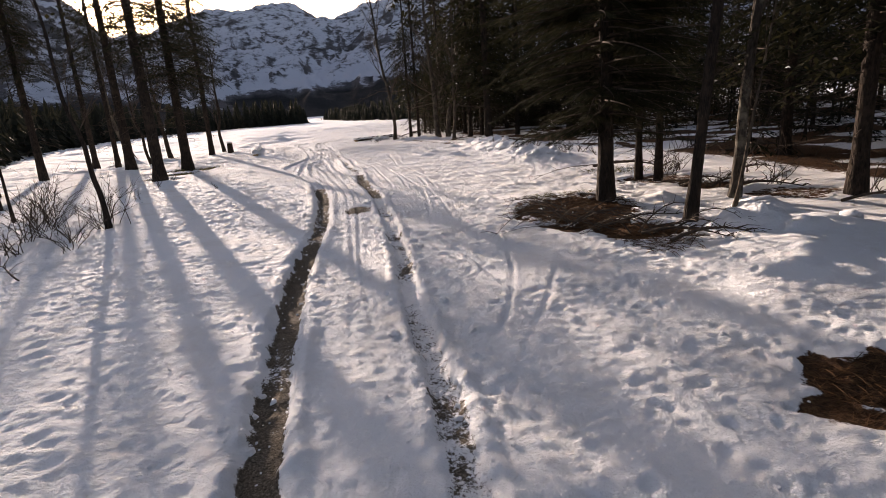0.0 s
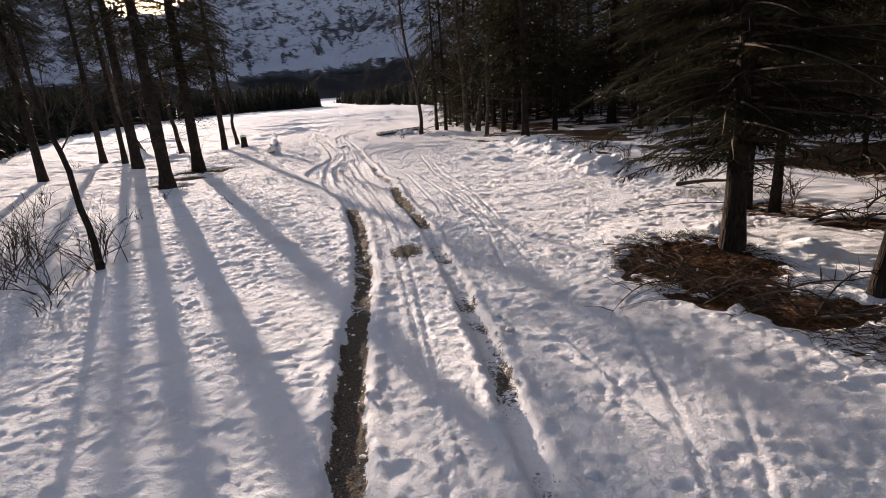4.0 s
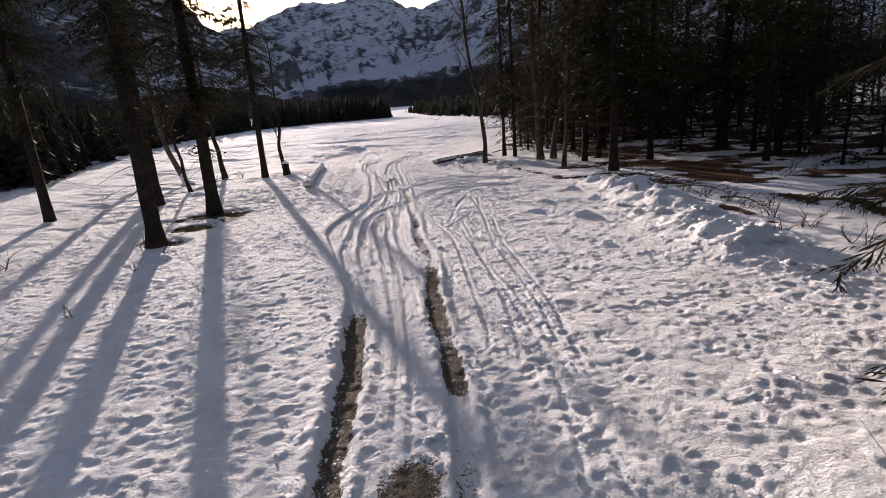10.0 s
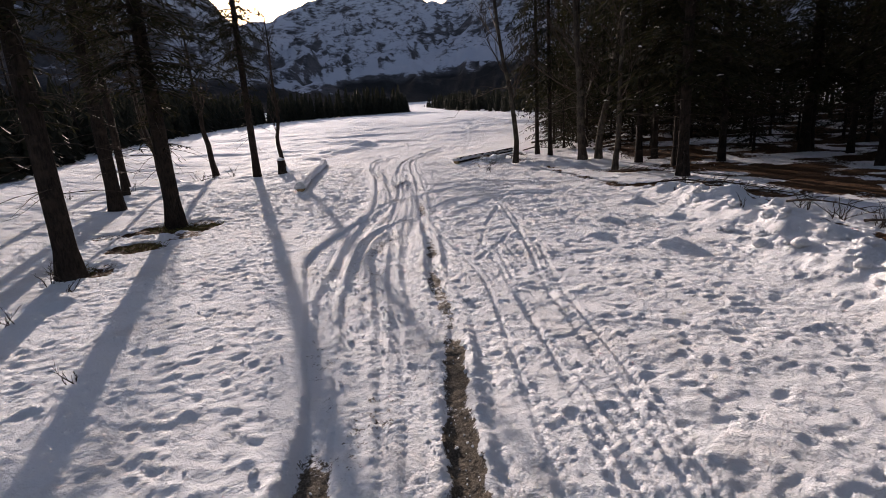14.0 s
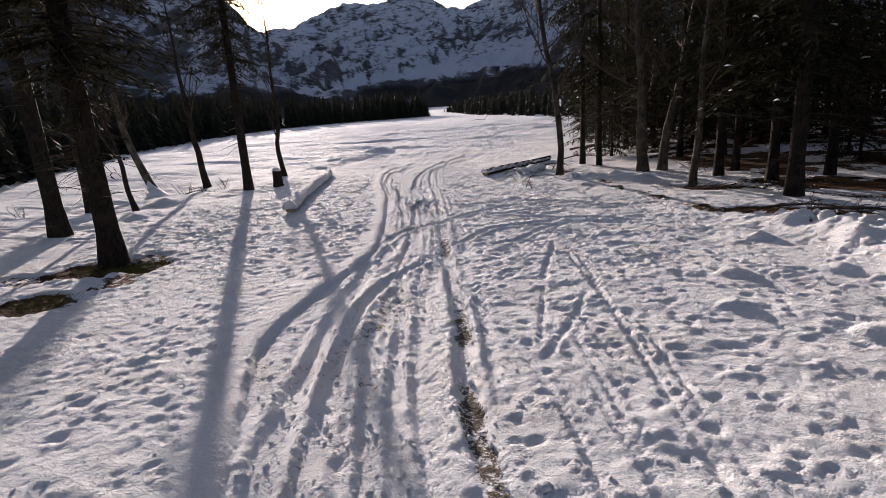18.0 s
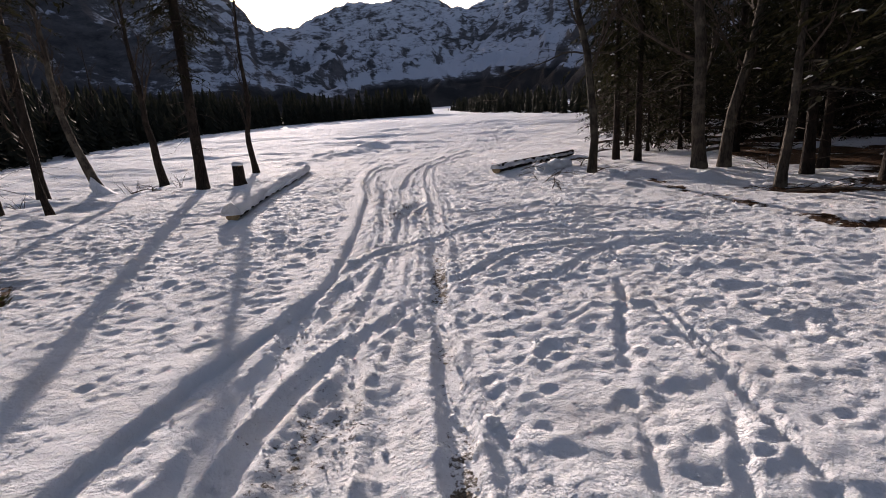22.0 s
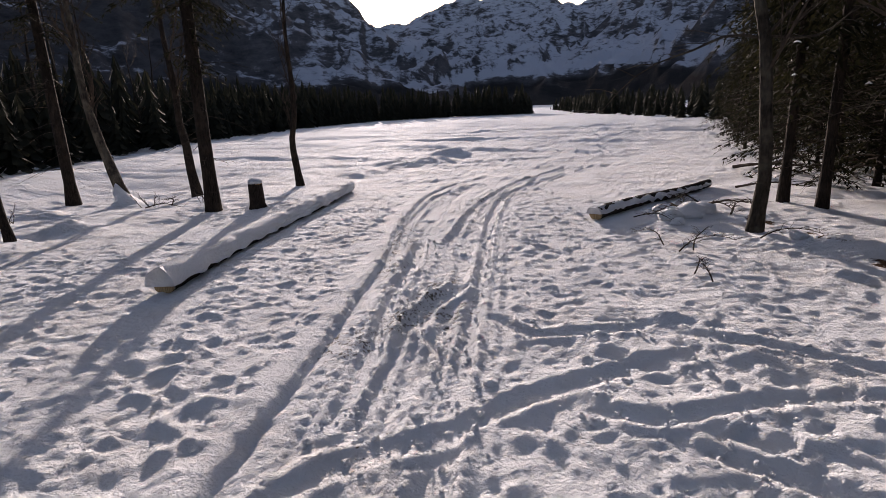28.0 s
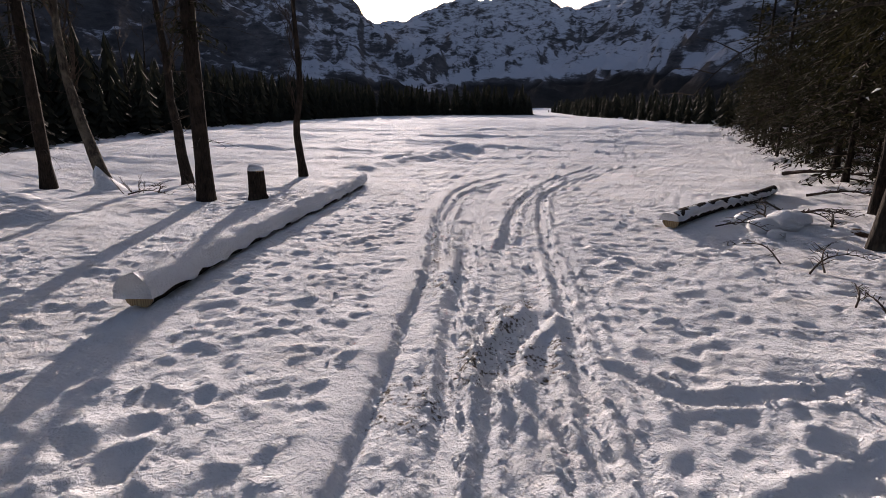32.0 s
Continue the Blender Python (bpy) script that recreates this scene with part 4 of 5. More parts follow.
def bare_tree(name, x, y, h, r, seed, path, label, material=None, forks=9, first=2.0, spread=0.5, limbs=()):
    """A leafless tree. path: bends of the stem as (height, shift x, shift y)."""
    rnd = random.Random(seed)
    root = new(name)
    root.location = (x, y, ground_z(x, y))
    V, F = [], []
    hs = [p[0] for p in path]
    n = 22
    stem = []
    for i in range(n + 1):
        z = -0.2 + (h + 0.2) * i / n
        stem.append(Vector((float(np.interp(z, hs, [p[1] for p in path])) + 0.02 * math.sin(z * 2.1 + seed), float(np.interp(z, hs, [p[2] for p in path])) + 0.02 * math.cos(z * 1.7 + seed), z)))
    tube(V, F, stem, [r * (1 - 0.85 * i / n) * (1 + 0.45 * math.exp(-max(0, stem[i].z) / 0.2)) for i in range(n + 1)], 9, 0.05, rnd)
    part("trunk", V, F, material or BARK_PALE, root, smooth=True)

    def grow(V, F, p, d, L, rad, level):
        k = 5
        pts = [p]
        for i in range(k):
            d = (d + Vector((rnd.uniform(-0.2, 0.2), rnd.uniform(-0.2, 0.2), 0.10 + rnd.uniform(-0.12, 0.12)))).normalized()
            pts.append(pts[-1] + d * (L / k))
        tube(V, F, pts, [rad * (1 - 0.75 * i / k) for i in range(k + 1)], 5 if level == 0 else 3)
        if level < 3:
            for i in range(1, k + 1):
                for _ in range(2 if level < 2 else 1):
                    e = (d + Vector((rnd.uniform(-1, 1), rnd.uniform(-1, 1), rnd.uniform(-0.2, 0.6))) * 0.9).normalized()
                    grow(V, F, pts[i], e, L * rnd.uniform(0.3, 0.5), rad * 0.42, level + 1)

    for z, a, L, sag in limbs:
        p = stem[min(n, int((z + 0.2) / (h + 0.2) * n))]
        pts = [p + Vector((math.cos(a) * L * t + 0.06 * math.sin(9 * t + z), math.sin(a) * L * t + 0.06 * math.cos(7 * t), 0.5 * sag * t - 1.5 * sag * t * t + 0.04 * math.sin(11 * t))) for t in (i / 9 for i in range(10))]
        V, F = [], []
        tube(V, F, pts, [0.026 * (1 - 0.8 * i / 9) for i in range(10)], 5)
        for i in range(2, 10):
            e = pts[i] + Vector((math.cos(a + rnd.uniform(-1, 1)), math.sin(a + rnd.uniform(-1, 1)), rnd.uniform(-0.4, 0.5))) * L * rnd.uniform(0.1, 0.28)
            tube(V, F, [pts[i], (pts[i] + e) / 2 + Vector((0, 0, 0.03)), e], [0.010, 0.007, 0.003], 3)
        part("limb", V, F, BARK_PALE, root, "long pale bare limb")
    for i in range(forks):
        z = first + (h - first) * (i + rnd.random() * 0.5) / forks
        p = stem[min(n, int((z + 0.2) / (h + 0.2) * n))]
        a = rnd.uniform(0, 6.28)
        V, F = [], []
        grow(V, F, p, Vector((math.cos(a) * spread, math.sin(a) * spread, 0.75)).normalized(), rnd.uniform(0.8, 1.6) * (h / 7), r * 0.3 * (1 - 0.5 * i / forks), 1)
        part("branch", V, F, TWIG, root)
    return tagged(root, label, "tree")


SPRUCES = [spruce("spruce_tree", 16 + 1.3 * k, (4.2, 3.5, 5.2, 4.4)[k], 0.2, 100 + k, lmax=(1.8, 2.1, 1.9, 2.0)[k], dead=(50, 50, 40, 40)[k], thick=(1.0, 1.6, 0.9, 1.8)[k], label="tall spruce with dark needles and bare lower twigs in snow") for k in range(4)]
WOOD = [spruce("spruce_tree", 15 + 1.5 * k, 1.5 + 0.45 * k, 0.14, 200 + k, lmax=2.5, fine=0.21, dead=30, lowest=0.5, snowy=26, label="dark dense spruce with drooping branches in the wood") for k in range(4)]
YOUNG = [spruce("young_spruce", 5.2 + k, 0.25, 0.06, 250 + k, lmax=1.5, fine=0.19, dead=14, lowest=0.3, thick=0.9, label="young dark spruce with branches to the ground") for k in range(2)]
SPRUCES += WOOD
used = set()


def put_spruce(x, y, r, kind, turn, tall=1.0, label="", group="", lean=0.0):
    """Stands one of the spruces at x, y with trunk radius r."""
    k = min(max(r / 0.14, 0.62), 1.2) if kind > 3 else min(max(r / 0.2, 0.45), 1.15)
    m = Matrix.Translation((x, y, ground_z(x, y))) @ Matrix.Rotation(lean, 4, "Y") @ Matrix.Rotation(turn, 4, "Z") @ Matrix.Diagonal((k, k, tall, 1))
    if kind not in used:
        used.add(kind)
        ob = SPRUCES[kind]
        ob.matrix_basis = m
        made = ob
    else:
        src = SPRUCES[kind]
        made = copy_thing(src, m @ Matrix.Diagonal((1 / src.scale.x, 1 / src.scale.y, 1 / src.scale.z, 1)))
    return tagged(made, label, group=group)


# stand beside the snowfield
for x, y, r, kind, turn, lab in ((-9.95, 21.4, 0.21, 0, 0.3, ""), (-11.18, 25.82, 0.22, 1, 2.1, "tall spruce in a mossy snow-free patch"), (-15.3, 28.1, 0.22, 2, 4.0, ""), (-14.5, 35.2, 0.16, 3, 1.1, ""),
                                 (-18.0, 25.7, 0.17, 3, 5.0, ""), (-23.4, 37.0, 0.19, 2, 2.6, ""), (-18.4, 31.8, 0.13, 2, 0.9, ""), (-14.6, 19.2, 0.16, 3, 3.3, ""), (-11.9, 16.2, 0.15, 2, 1.9, "")):
    put_spruce(x, y, r, kind, turn, 1.0, lab, "spruces beside the snowfield")

# edge of the wood
for x, y, r, kind, turn in ((-2.4, 38.8, 0.09, 6, 1.0), (-1.8, 38.3, 0.095, 7, 2.0), (1.6, 35.2, 0.12, 6, 2.2),
                            (2.56, 31.7, 0.2, 7, 1.4), (2.75, 34.2, 0.135, 5, 4.4), (7.9, 37.6, 0.165, 6, 0.7), (9.0, 36.4, 0.105, 0, 3.9), (5.75, 15.2, 0.075, 6, 2.8), (6.1, 14.8, 0.06, 7, 1.9)):
    put_spruce(x, y, r, kind, turn, 1.0, "", "spruces at the edge of the wood")
for x, y, r, kind, turn in ((2.3, 36.4, 0.105, 6, 1.0), (4.4, 35.0, 0.128, 7, 2.0), (1.2, 40.5, 0.112, 6, 3.0), (-0.6, 45.0, 0.112, 7, 4.0), (0.8, 48.0, 0.12, 5, 5.0), (-1.2, 50.0, 0.112, 4, 0.5), (-0.8, 56, 0.12, 5, 1.5), (-1.8, 64, 0.12, 4, 2.5), (-2.2, 74, 0.128, 5, 3.5), (-2.5, 84, 0.128, 4, 4.5)):
    put_spruce(x, y, r, kind, turn, 1.0, "", "spruces at the edge of the wood")

put_spruce(5.27, 10.6, 0.078, 2, 5.5, 1.0, "slender leaning spruce with bare lower trunk in the snow", "spruces at the edge of the wood", 0.08)

# the wood behind
rnd = random.Random(77)
spots = []
for _ in range(6000):
    x, y = rnd.uniform(0, 46), rnd.uniform(5, 92)
    edge = 7.8 if y < 18 else 7.6 if y < 30 else 5.5 if y < 40 else 2.0 if y < 60 else 0.5
    if x < edge + rnd.uniform(0, 1.5) or x > 30 + (y - 5) * 0.25:
        continue
    gap = 1.9 if x < 18 else 2.6
    if all((x - a) ** 2 + (y - b) ** 2 > gap * gap for a, b in spots):
        spots.append((x, y))
    if len(spots) >= 130:
        break
# unseen spruces behind the camera, added to block sky light on the wood
for _ in range(600):
    x, y = rnd.uniform(5, 34), rnd.uniform(-34, 4)
    if x > 7 - y * 0.2 and all((x - a) ** 2 + (y - b) ** 2 > 15 for a, b in spots):
        spots.append((x, y))
young = [(-1.9, 57.5), (-1.1, 54.5), (-2.3, 61.0), (-0.4, 52.0), (-1.0, 59.0), (-2.4, 66.0), (0.3, 48.5), (-0.2, 55.6), (-1.3, 41.6), (-0.2, 42.2), (-1.9, 44.3), (-0.9, 46.2), (-1.6, 47.8), (-2.0, 50.3), (-1.5, 52.4), (0.6, 44.6), (-2.6, 54.0), (-2.8, 58.6), (-2.9, 63.0), (-2.6, 69.0), (-2.9, 74.0), (-1.2, 70.5), (-1.5, 77.0), (-3.0, 80.0)]
for _ in range(60):
    x, y = rnd.uniform(0.2, 9), rnd.uniform(44, 54)
    if all((x - a) ** 2 + (y - b) ** 2 > 2 for a, b in young):
        young.append((x, y))
for _ in range(4000):
    x, y = rnd.uniform(1, 24), rnd.uniform(8, 80)
    edge = 10.0 if y < 18 else 9.0 if y < 30 else 5.5 if y < 42 else 2.2 if y < 60 else 0.8
    if x > edge and all((x - a) ** 2 + (y - b) ** 2 > 3 for a, b in young) and all((x - a) ** 2 + (y - b) ** 2 > 0.8 for a, b in spots):
        young.append((x, y))
    if len(young) >= 150:
        break
for i, (x, y) in enumerate(young):
    m = Matrix.Translation((x, y, ground_z(x, y))) @ Matrix.Rotation(rnd.uniform(0, 6.28), 4, "Z") @ Matrix.Scale(rnd.uniform(0.75, 1.2), 4)
    if i < 2:
        made = YOUNG[i]
        made.matrix_basis = m
    else:
        src = YOUNG[i % 2]
        made = copy_thing(src, m @ Matrix.Diagonal((1 / src.scale.x, 1 / src.scale.y, 1 / src.scale.z, 1)))
    tagged(made, group="young spruces in the wood")
for x, y in spots:
    put_spruce(x, y, rnd.uniform(0.09, 0.17), 4 + rnd.randrange(4), rnd.uniform(0, 6.28), rnd.uniform(0.8, 1.1), "", "spruces in the wood")

# big spruce whose low branches hang over the bare patch
big = spruce("spruce_tree", 18, 1.5, 0.145, 321, lmax=2.2, fine=0.052, dead=45, lowest=0.7, thick=3.8, hang=(0.10, 0.36), gap=-1.95, label="large spruce with low drooping branches over brown needle litter")
big.location = (4.31, 12.4, ground_z(4.31, 12.4))

# leafless trees
bare_tree("bare_tree", -6.3, 12.9, 7.0, 0.062, 11, [(0, 0, 0), (0.6, -0.02, 0), (1.2, -0.16, 0), (1.9, -0.2, 0.05), (2.6, -0.42, 0.1), (4, -0.5, 0.1), (6.5, -0.75, 0)], "thin crooked leafless tree in the snow", BARK, 9, 2.0)
bare_tree("bare_tree", -3.03, 35.6, 11, 0.108, 12, [(0, 0, 0), (0.9, 0.04, 0), (1.8, -0.02, -0.05), (2.7, -0.08, -0.1), (3.2, -0.2, -0.05), (4, -0.42, 0), (6, -0.6, 0), (11, -1.0, 0)], "tall forked leafless tree with bare spreading branches", BARK_GREY, 16, 2.5, 0.9, ((3.1, 3.3, 2.2, 0.9), (2.9, 0.4, 1.5, -0.5)))
bare_tree("bare_tree", -0.44, 36.45, 12, 0.17, 21, [(0, 0, 0), (3, -0.1, 0), (6, -0.3, 0), (12, -0.4, 0)], "thick pale-barked leafless tree at the edge of the wood", BARK_PALE, 14, 2.2, 1.3, ((2.4, 2.9, 1.7, 0.3), (3.2, 0.2, 1.9, -0.6), (2.8, 3.6, 1.4, 0.7)))
bare_tree("bare_tree", 0.18, 36.65, 11, 0.145, 22, [(0, 0, 0), (1.5, 0.15, 0), (3, 0.5, 0), (11, 1.6, 0)], "leaning leafless tree at the edge of the wood", BARK_PALE, 12, 2.4, 1.3)
bare_tree("bare_tree", 0.67, 33.6, 11, 0.10, 23, [(0, 0, 0), (1, 0.08, 0), (2, 0.1, 0), (4, 0.16, 0), (11, 0.4, 0)], "slender pale-barked leafless tree at the edge of the wood", BARK_PALE, 13, 1.8, 1.2, ((2.1, -0.1, 2.6, 0.5), (1.9, 0.3, 1.7, 0.2), (1.8, 3.0, 1.2, 0.2), (2.6, -0.5, 1.8, -0.3)))
bare_tree("bare_tree", -19.0, 38.45, 8, 0.16, 13, [(0, 0, 0), (0.8, -0.12, 0), (1.6, -0.1, 0), (2.4, -0.3, 0), (7, -0.5, 0)], "crooked leafless tree in the snow", BARK, 8, 2.2)
bare_tree("bare_tree", -15.9, 39.95, 7.5, 0.12, 14, [(0, 0, 0), (1.4, -0.12, 0), (2.2, 0.05, 0), (7.5, 0.1, 0)], "forked leafless tree in the snow", BARK, 9, 1.6, 0.3)
bare_tree("bare_tree", -20.5, 37.05, 8.5, 0.18, 15, [(0, 0, 0), (0.6, -0.3, 0), (1.3, -0.6, 0), (2.0, -0.95, 0), (3, -1.2, 0), (5.3, -1.25, 0), (8.5, -1.5, 0)], "leaning leafless tree with curved stem", BARK_PALE, 9, 2.4)
bare_tree("bare_tree", -16.4, 31.75, 6, 0.09, 16, [(0, 0, 0), (0.8, -0.2, 0), (1.6, -0.25, 0), (2.4, -0.5, 0), (6, -0.7, 0)], "thin crooked leafless tree in the snow", BARK, 8, 2.0)
rnd = random.Random(91)
behind = [bare_tree("bare_tree", -39 - 2 * k, 31 + 5 * k, 10 + k, 0.16, 31 + k, [(0, 0, 0), (4, 0.2, 0), (11, -0.3, 0)], "leafless tree among the conifers beyond the snowfield", BARK, 7, 1.5, 1.1) for k in range(2)]
for x, y in ((-31, 22), (-32, 26), (-33.5, 29), (-35, 34), (-37, 38.5), (-39.5, 41), (-41, 46), (-44, 49), (-47, 53), (-49, 58), (-53, 63), (-55, 69)):
    copy_thing(behind[rnd.randrange(2)], Matrix.Translation((x, y, -0.1)) @ Matrix.Rotation(rnd.uniform(0, 6.28), 4, "Z") @ Matrix.Scale(rnd.uniform(0.7, 1.1), 4))
bare_tree("bare_tree", -9.7, 14.3, 4, 0.04, 17, [(0, 0, 0), (1, -0.05, 0), (4, -0.2, 0)], "thin leafless sapling in the snow", BARK, 6, 1.2)


# ---- logs and stump ----
def snowy_log(x0, y0, x1, y1, r, cap, seed, label):
    rnd = random.Random(seed)
    root = new("log")
    L = math.hypot(x1 - x0, y1 - y0)
    z0, z1 = ground_z(x0, y0), ground_z(x1, y1)
    root.location = (x0, y0, z0)
    d = Vector((x1 - x0, y1 - y0, z1 - z0)) / L
    s = Vector((-d.y, d.x, 0)).normalized()
    V, F = [], []
    n = 40
    line = [d * (L * i / n) + Vector((0, 0, r * 0.85)) + s * 0.06 * math.sin(i * 0.16) for i in range(n + 1)]
    tube(V, F, line, [r * (1 - 0.25 * i / n) for i in range(n + 1)], 12, 0.05, rnd)
    bole = part("trunk", V, F, BARK, root, smooth=True)
    for i, nm in ((0, "cut_end"), (n, "cut_end")):
        V, F = [], []
        e = d * (-0.01 if i == 0 else 0.01)
        tube(V, F, [line[i] + e, line[i] - e], [r * (0.97 if i == 0 else 0.73)] * 2, 14, cap=True)
        part(nm, V, F, CUT, bole, "pale sawn end")
    if cap:
        V, F = [], []
        m, k = 90, 9
        for i in range(m + 1):
            t = i / m
            c = d * (L * t * 1.014 - 0.09) + s * 0.06 * math.sin(i * n / m * 0.16)
            rr = r * (1 - 0.25 * t)
            for j in range(k + 1):
                a = math.pi * j / k
                wob = 1 + 0.22 * noise.noise(Vector((i * 0.22, j * 0.5, seed))) + 0.1 * noise.noise(Vector((i * 0.7, j, seed)))
                w = rr * (1.18 + 1.2 * cap) * math.cos(a)
                low = rr * (0.95 - 2.2 * cap + 0.5 * noise.noise(Vector((i * 0.35, seed, j * 0.1))))
                h = rr * 0.85 + max(0.0, math.sin(a)) * (rr * 0.75 + cap) * wob if 0 < j < k else low
                V.append(c + s * w * wob + Vector((0, 0, h)))
        for i in range(m):
            for j in range(k):
                p = i * (k + 1) + j
                F.append((p, p + 1, p + k + 2, p + k + 1))
        F.append(tuple(range(k + 1)))
        F.append(tuple(m * (k + 1) + j for j in reversed(range(k + 1))))
        part("snow_cap", V, F, SNOW_CLEAN, root, "thick snow lying on top", True)
    return tagged(root, label, "log")


snowy_log(-9.77, 30.26, -12.75, 38.4, 0.15, 0.11, 1, "long felled log under a thick cap of snow")
snowy_log(-5.5, 35.7, -3.8, 40.7, 0.125, 0.03, 2, "felled log with bark and thin snow, sawn end showing")


def plastered_snow(x, y, seed):
    """Snow clinging to the foot of a trunk."""
    V, F = [], []
    n, k = 9, 10
    for i in range(n + 1):
        t = i / n
        for j in range(k):
            a = 2 * math.pi * j / k
            r = (0.46 * (1 - t) ** 1.6 + 0.12 * (1 - t) ** 0.4) * (1 + 0.5 * noise.noise(Vector((math.cos(a) * 1.5, math.sin(a) * 1.5, t * 4 + seed))))
            V.append(Vector((r * math.cos(a) + 0.1 - 0.42 * t, r * math.sin(a) - 0.1, -0.08 + 0.8 * t)))
    for i in range(n):
        for j in range(k):
            F.append((i * k + j, i * k + (j + 1) % k, (i + 1) * k + (j + 1) % k, (i + 1) * k + j))
    F.append(tuple(n * k + j for j in range(k)))
    ob = part("snow_heap", V, F, SNOW_CLEAN, smooth=True)
    ob.location = (x, y, ground_z(x, y))
    tagged(ob, "snow plastered against the foot of a leaning tree", "snow")


plastered_snow(-20.42, 36.98, 3)


def stump(x, y, r, h):
    root = new("tree_stump")
    root.location = (x, y, ground_z(x, y))
    rnd = random.Random(8)
    V, F = [], []
    tube(V, F, [Vector((0, 0, z)) for z in (-0.15, 0.03, 0.12, h * 0.5, h)], [r * 1.35, r * 1.25, r * 1.08, r, r * 0.97], 14, 0.05, rnd)
    bole = part("bark", V, F, BARK, root, smooth=True)
    V, F = [], []
    tube(V, F, [Vector((0, 0, h - 0.02)), Vector((0.0, 0, h + 0.006))], [r * 0.95, r * 0.95], 14, cap=True)
    part("cut_top", V, F, CUT, bole)
    V, F = [], []
    tube(V, F, [Vector((0, 0, h)), Vector((0, 0, h + 0.05)), Vector((0, 0, h + 0.09)), Vector((0.01, 0, h + 0.11))], [r * 1.0, r * 1.02, r * 0.8, r * 0.3], 14, 0.06, rnd, True)
    part("snow_cap", V, F, SNOW_CLEAN, root, "flat cap of snow", True)
    tagged(root, "short dark tree stump with a flat cap of snow", "stump")


stump(-13.5, 35.65, 0.17, 0.6)


# ---- brush, saplings and fallen wood ----
def twig_bush(x, y, stems, h, seed, label, name="bare_bush"):
    rnd = random.Random(seed)
    root = new(name)
    root.location = (x, y, ground_z(x, y))
    for _ in range(stems):
        V, F = [], []
        a, L = rnd.uniform(0, 6.28), h * rnd.uniform(0.6, 1.2)
        p = Vector((rnd.uniform(-0.3, 0.3) * h, rnd.uniform(-0.3, 0.3) * h, -0.08))
        d = Vector((math.cos(a) * 0.5, math.sin(a) * 0.5, 1)).normalized()
        pts = [p]
        for i in range(6):
            d = (d + Vector((rnd.uniform(-0.3, 0.3), rnd.uniform(-0.3, 0.3), -0.09))).normalized()
            pts.append(pts[-1] + d * (L / 6))
        tube(V, F, pts, [0.011 * (1 - 0.75 * i / 6) for i in range(7)], 4)
        for i in range(2, 7):
            for _ in range(2):
                e = (d + Vector((rnd.uniform(-1, 1), rnd.uniform(-1, 1), rnd.uniform(-0.2, 0.7)))).normalized() * L * rnd.uniform(0.12, 0.32)
                tube(V, F, [pts[i], pts[i] + e * 0.5 + Vector((0, 0, 0.015)), pts[i] + e], [0.004, 0.003, 0.0015], 3)
        part("stem", V, F, TWIG, root)
    return tagged(root, label, "bush", group="bare bushes in the snow")


for i, (x, y, n, h) in enumerate(((-5.9, 11.0, 6, 0.5), (-6.4, 11.9, 13, 0.8), (-6.3, 13.0, 12, 1.0), (-7.0, 13.9, 14, 1.1), (-6.9, 10.9, 10, 0.7), (-7.4, 12.2, 14, 1.0), (-7.9, 13.0, 16, 1.0), (-8.4, 13.8, 15, 1.1), (-9.3, 14.4, 14, 1.0), (-10.2, 16.0, 7, 1.0), (-11.4, 17.6, 6, 0.9), (-12.6, 19.4, 5, 0.8), (-7.1, 10.6, 5, 0.5), (-8.2, 11.6, 5, 0.6),
                                  (-9.9, 21.0, 5, 0.5), (-9.2, 20.6, 4, 0.35), (-7.9, 16.6, 3, 0.35), (-6.2, 17.9, 3, 0.3), (-8.8, 19.2, 4, 0.4), (2.65, 25.3, 4, 0.45), (3.6, 27.2, 5, 0.4), (4.4, 25.6, 9, 0.5), (5.3, 23.0, 9, 0.5), (4.9, 25.0, 9, 0.45), (4.2, 26.6, 9, 0.45), (3.3, 28.0, 9, 0.45), (5.6, 21.9, 8, 0.5), (6.0, 20.6, 8, 0.6), (2.2, 29.4, 7, 0.4), (5.6, 24.3, 8, 0.4), (5.0, 24.0, 6, 0.5), (5.0, 21.6, 5, 0.4), (2.9, 29.3, 5, 0.5),
                                  (1.2, 36.2, 4, 0.8), (3.0, 33.8, 4, 0.7), (-18.2, 36.2, 6, 0.6), (-16.9, 37.0, 5, 0.5), (-19.4, 33.2, 5, 0.5), (-20.5, 31.0, 5, 0.5), (8.4, 15.2, 6, 0.9), (9.2, 12.2, 6, 0.8), (7.4, 18.4, 6, 0.8), (10.5, 17, 6, 1.0), (9.0, 21.0, 6, 1.0), (9.6, 26.0, 6, 1.0), (7.6, 29.0, 6, 0.9))):
    twig_bush(x, y, n, h, 500 + i, "small bare bush with thin brown twigs in the snow")


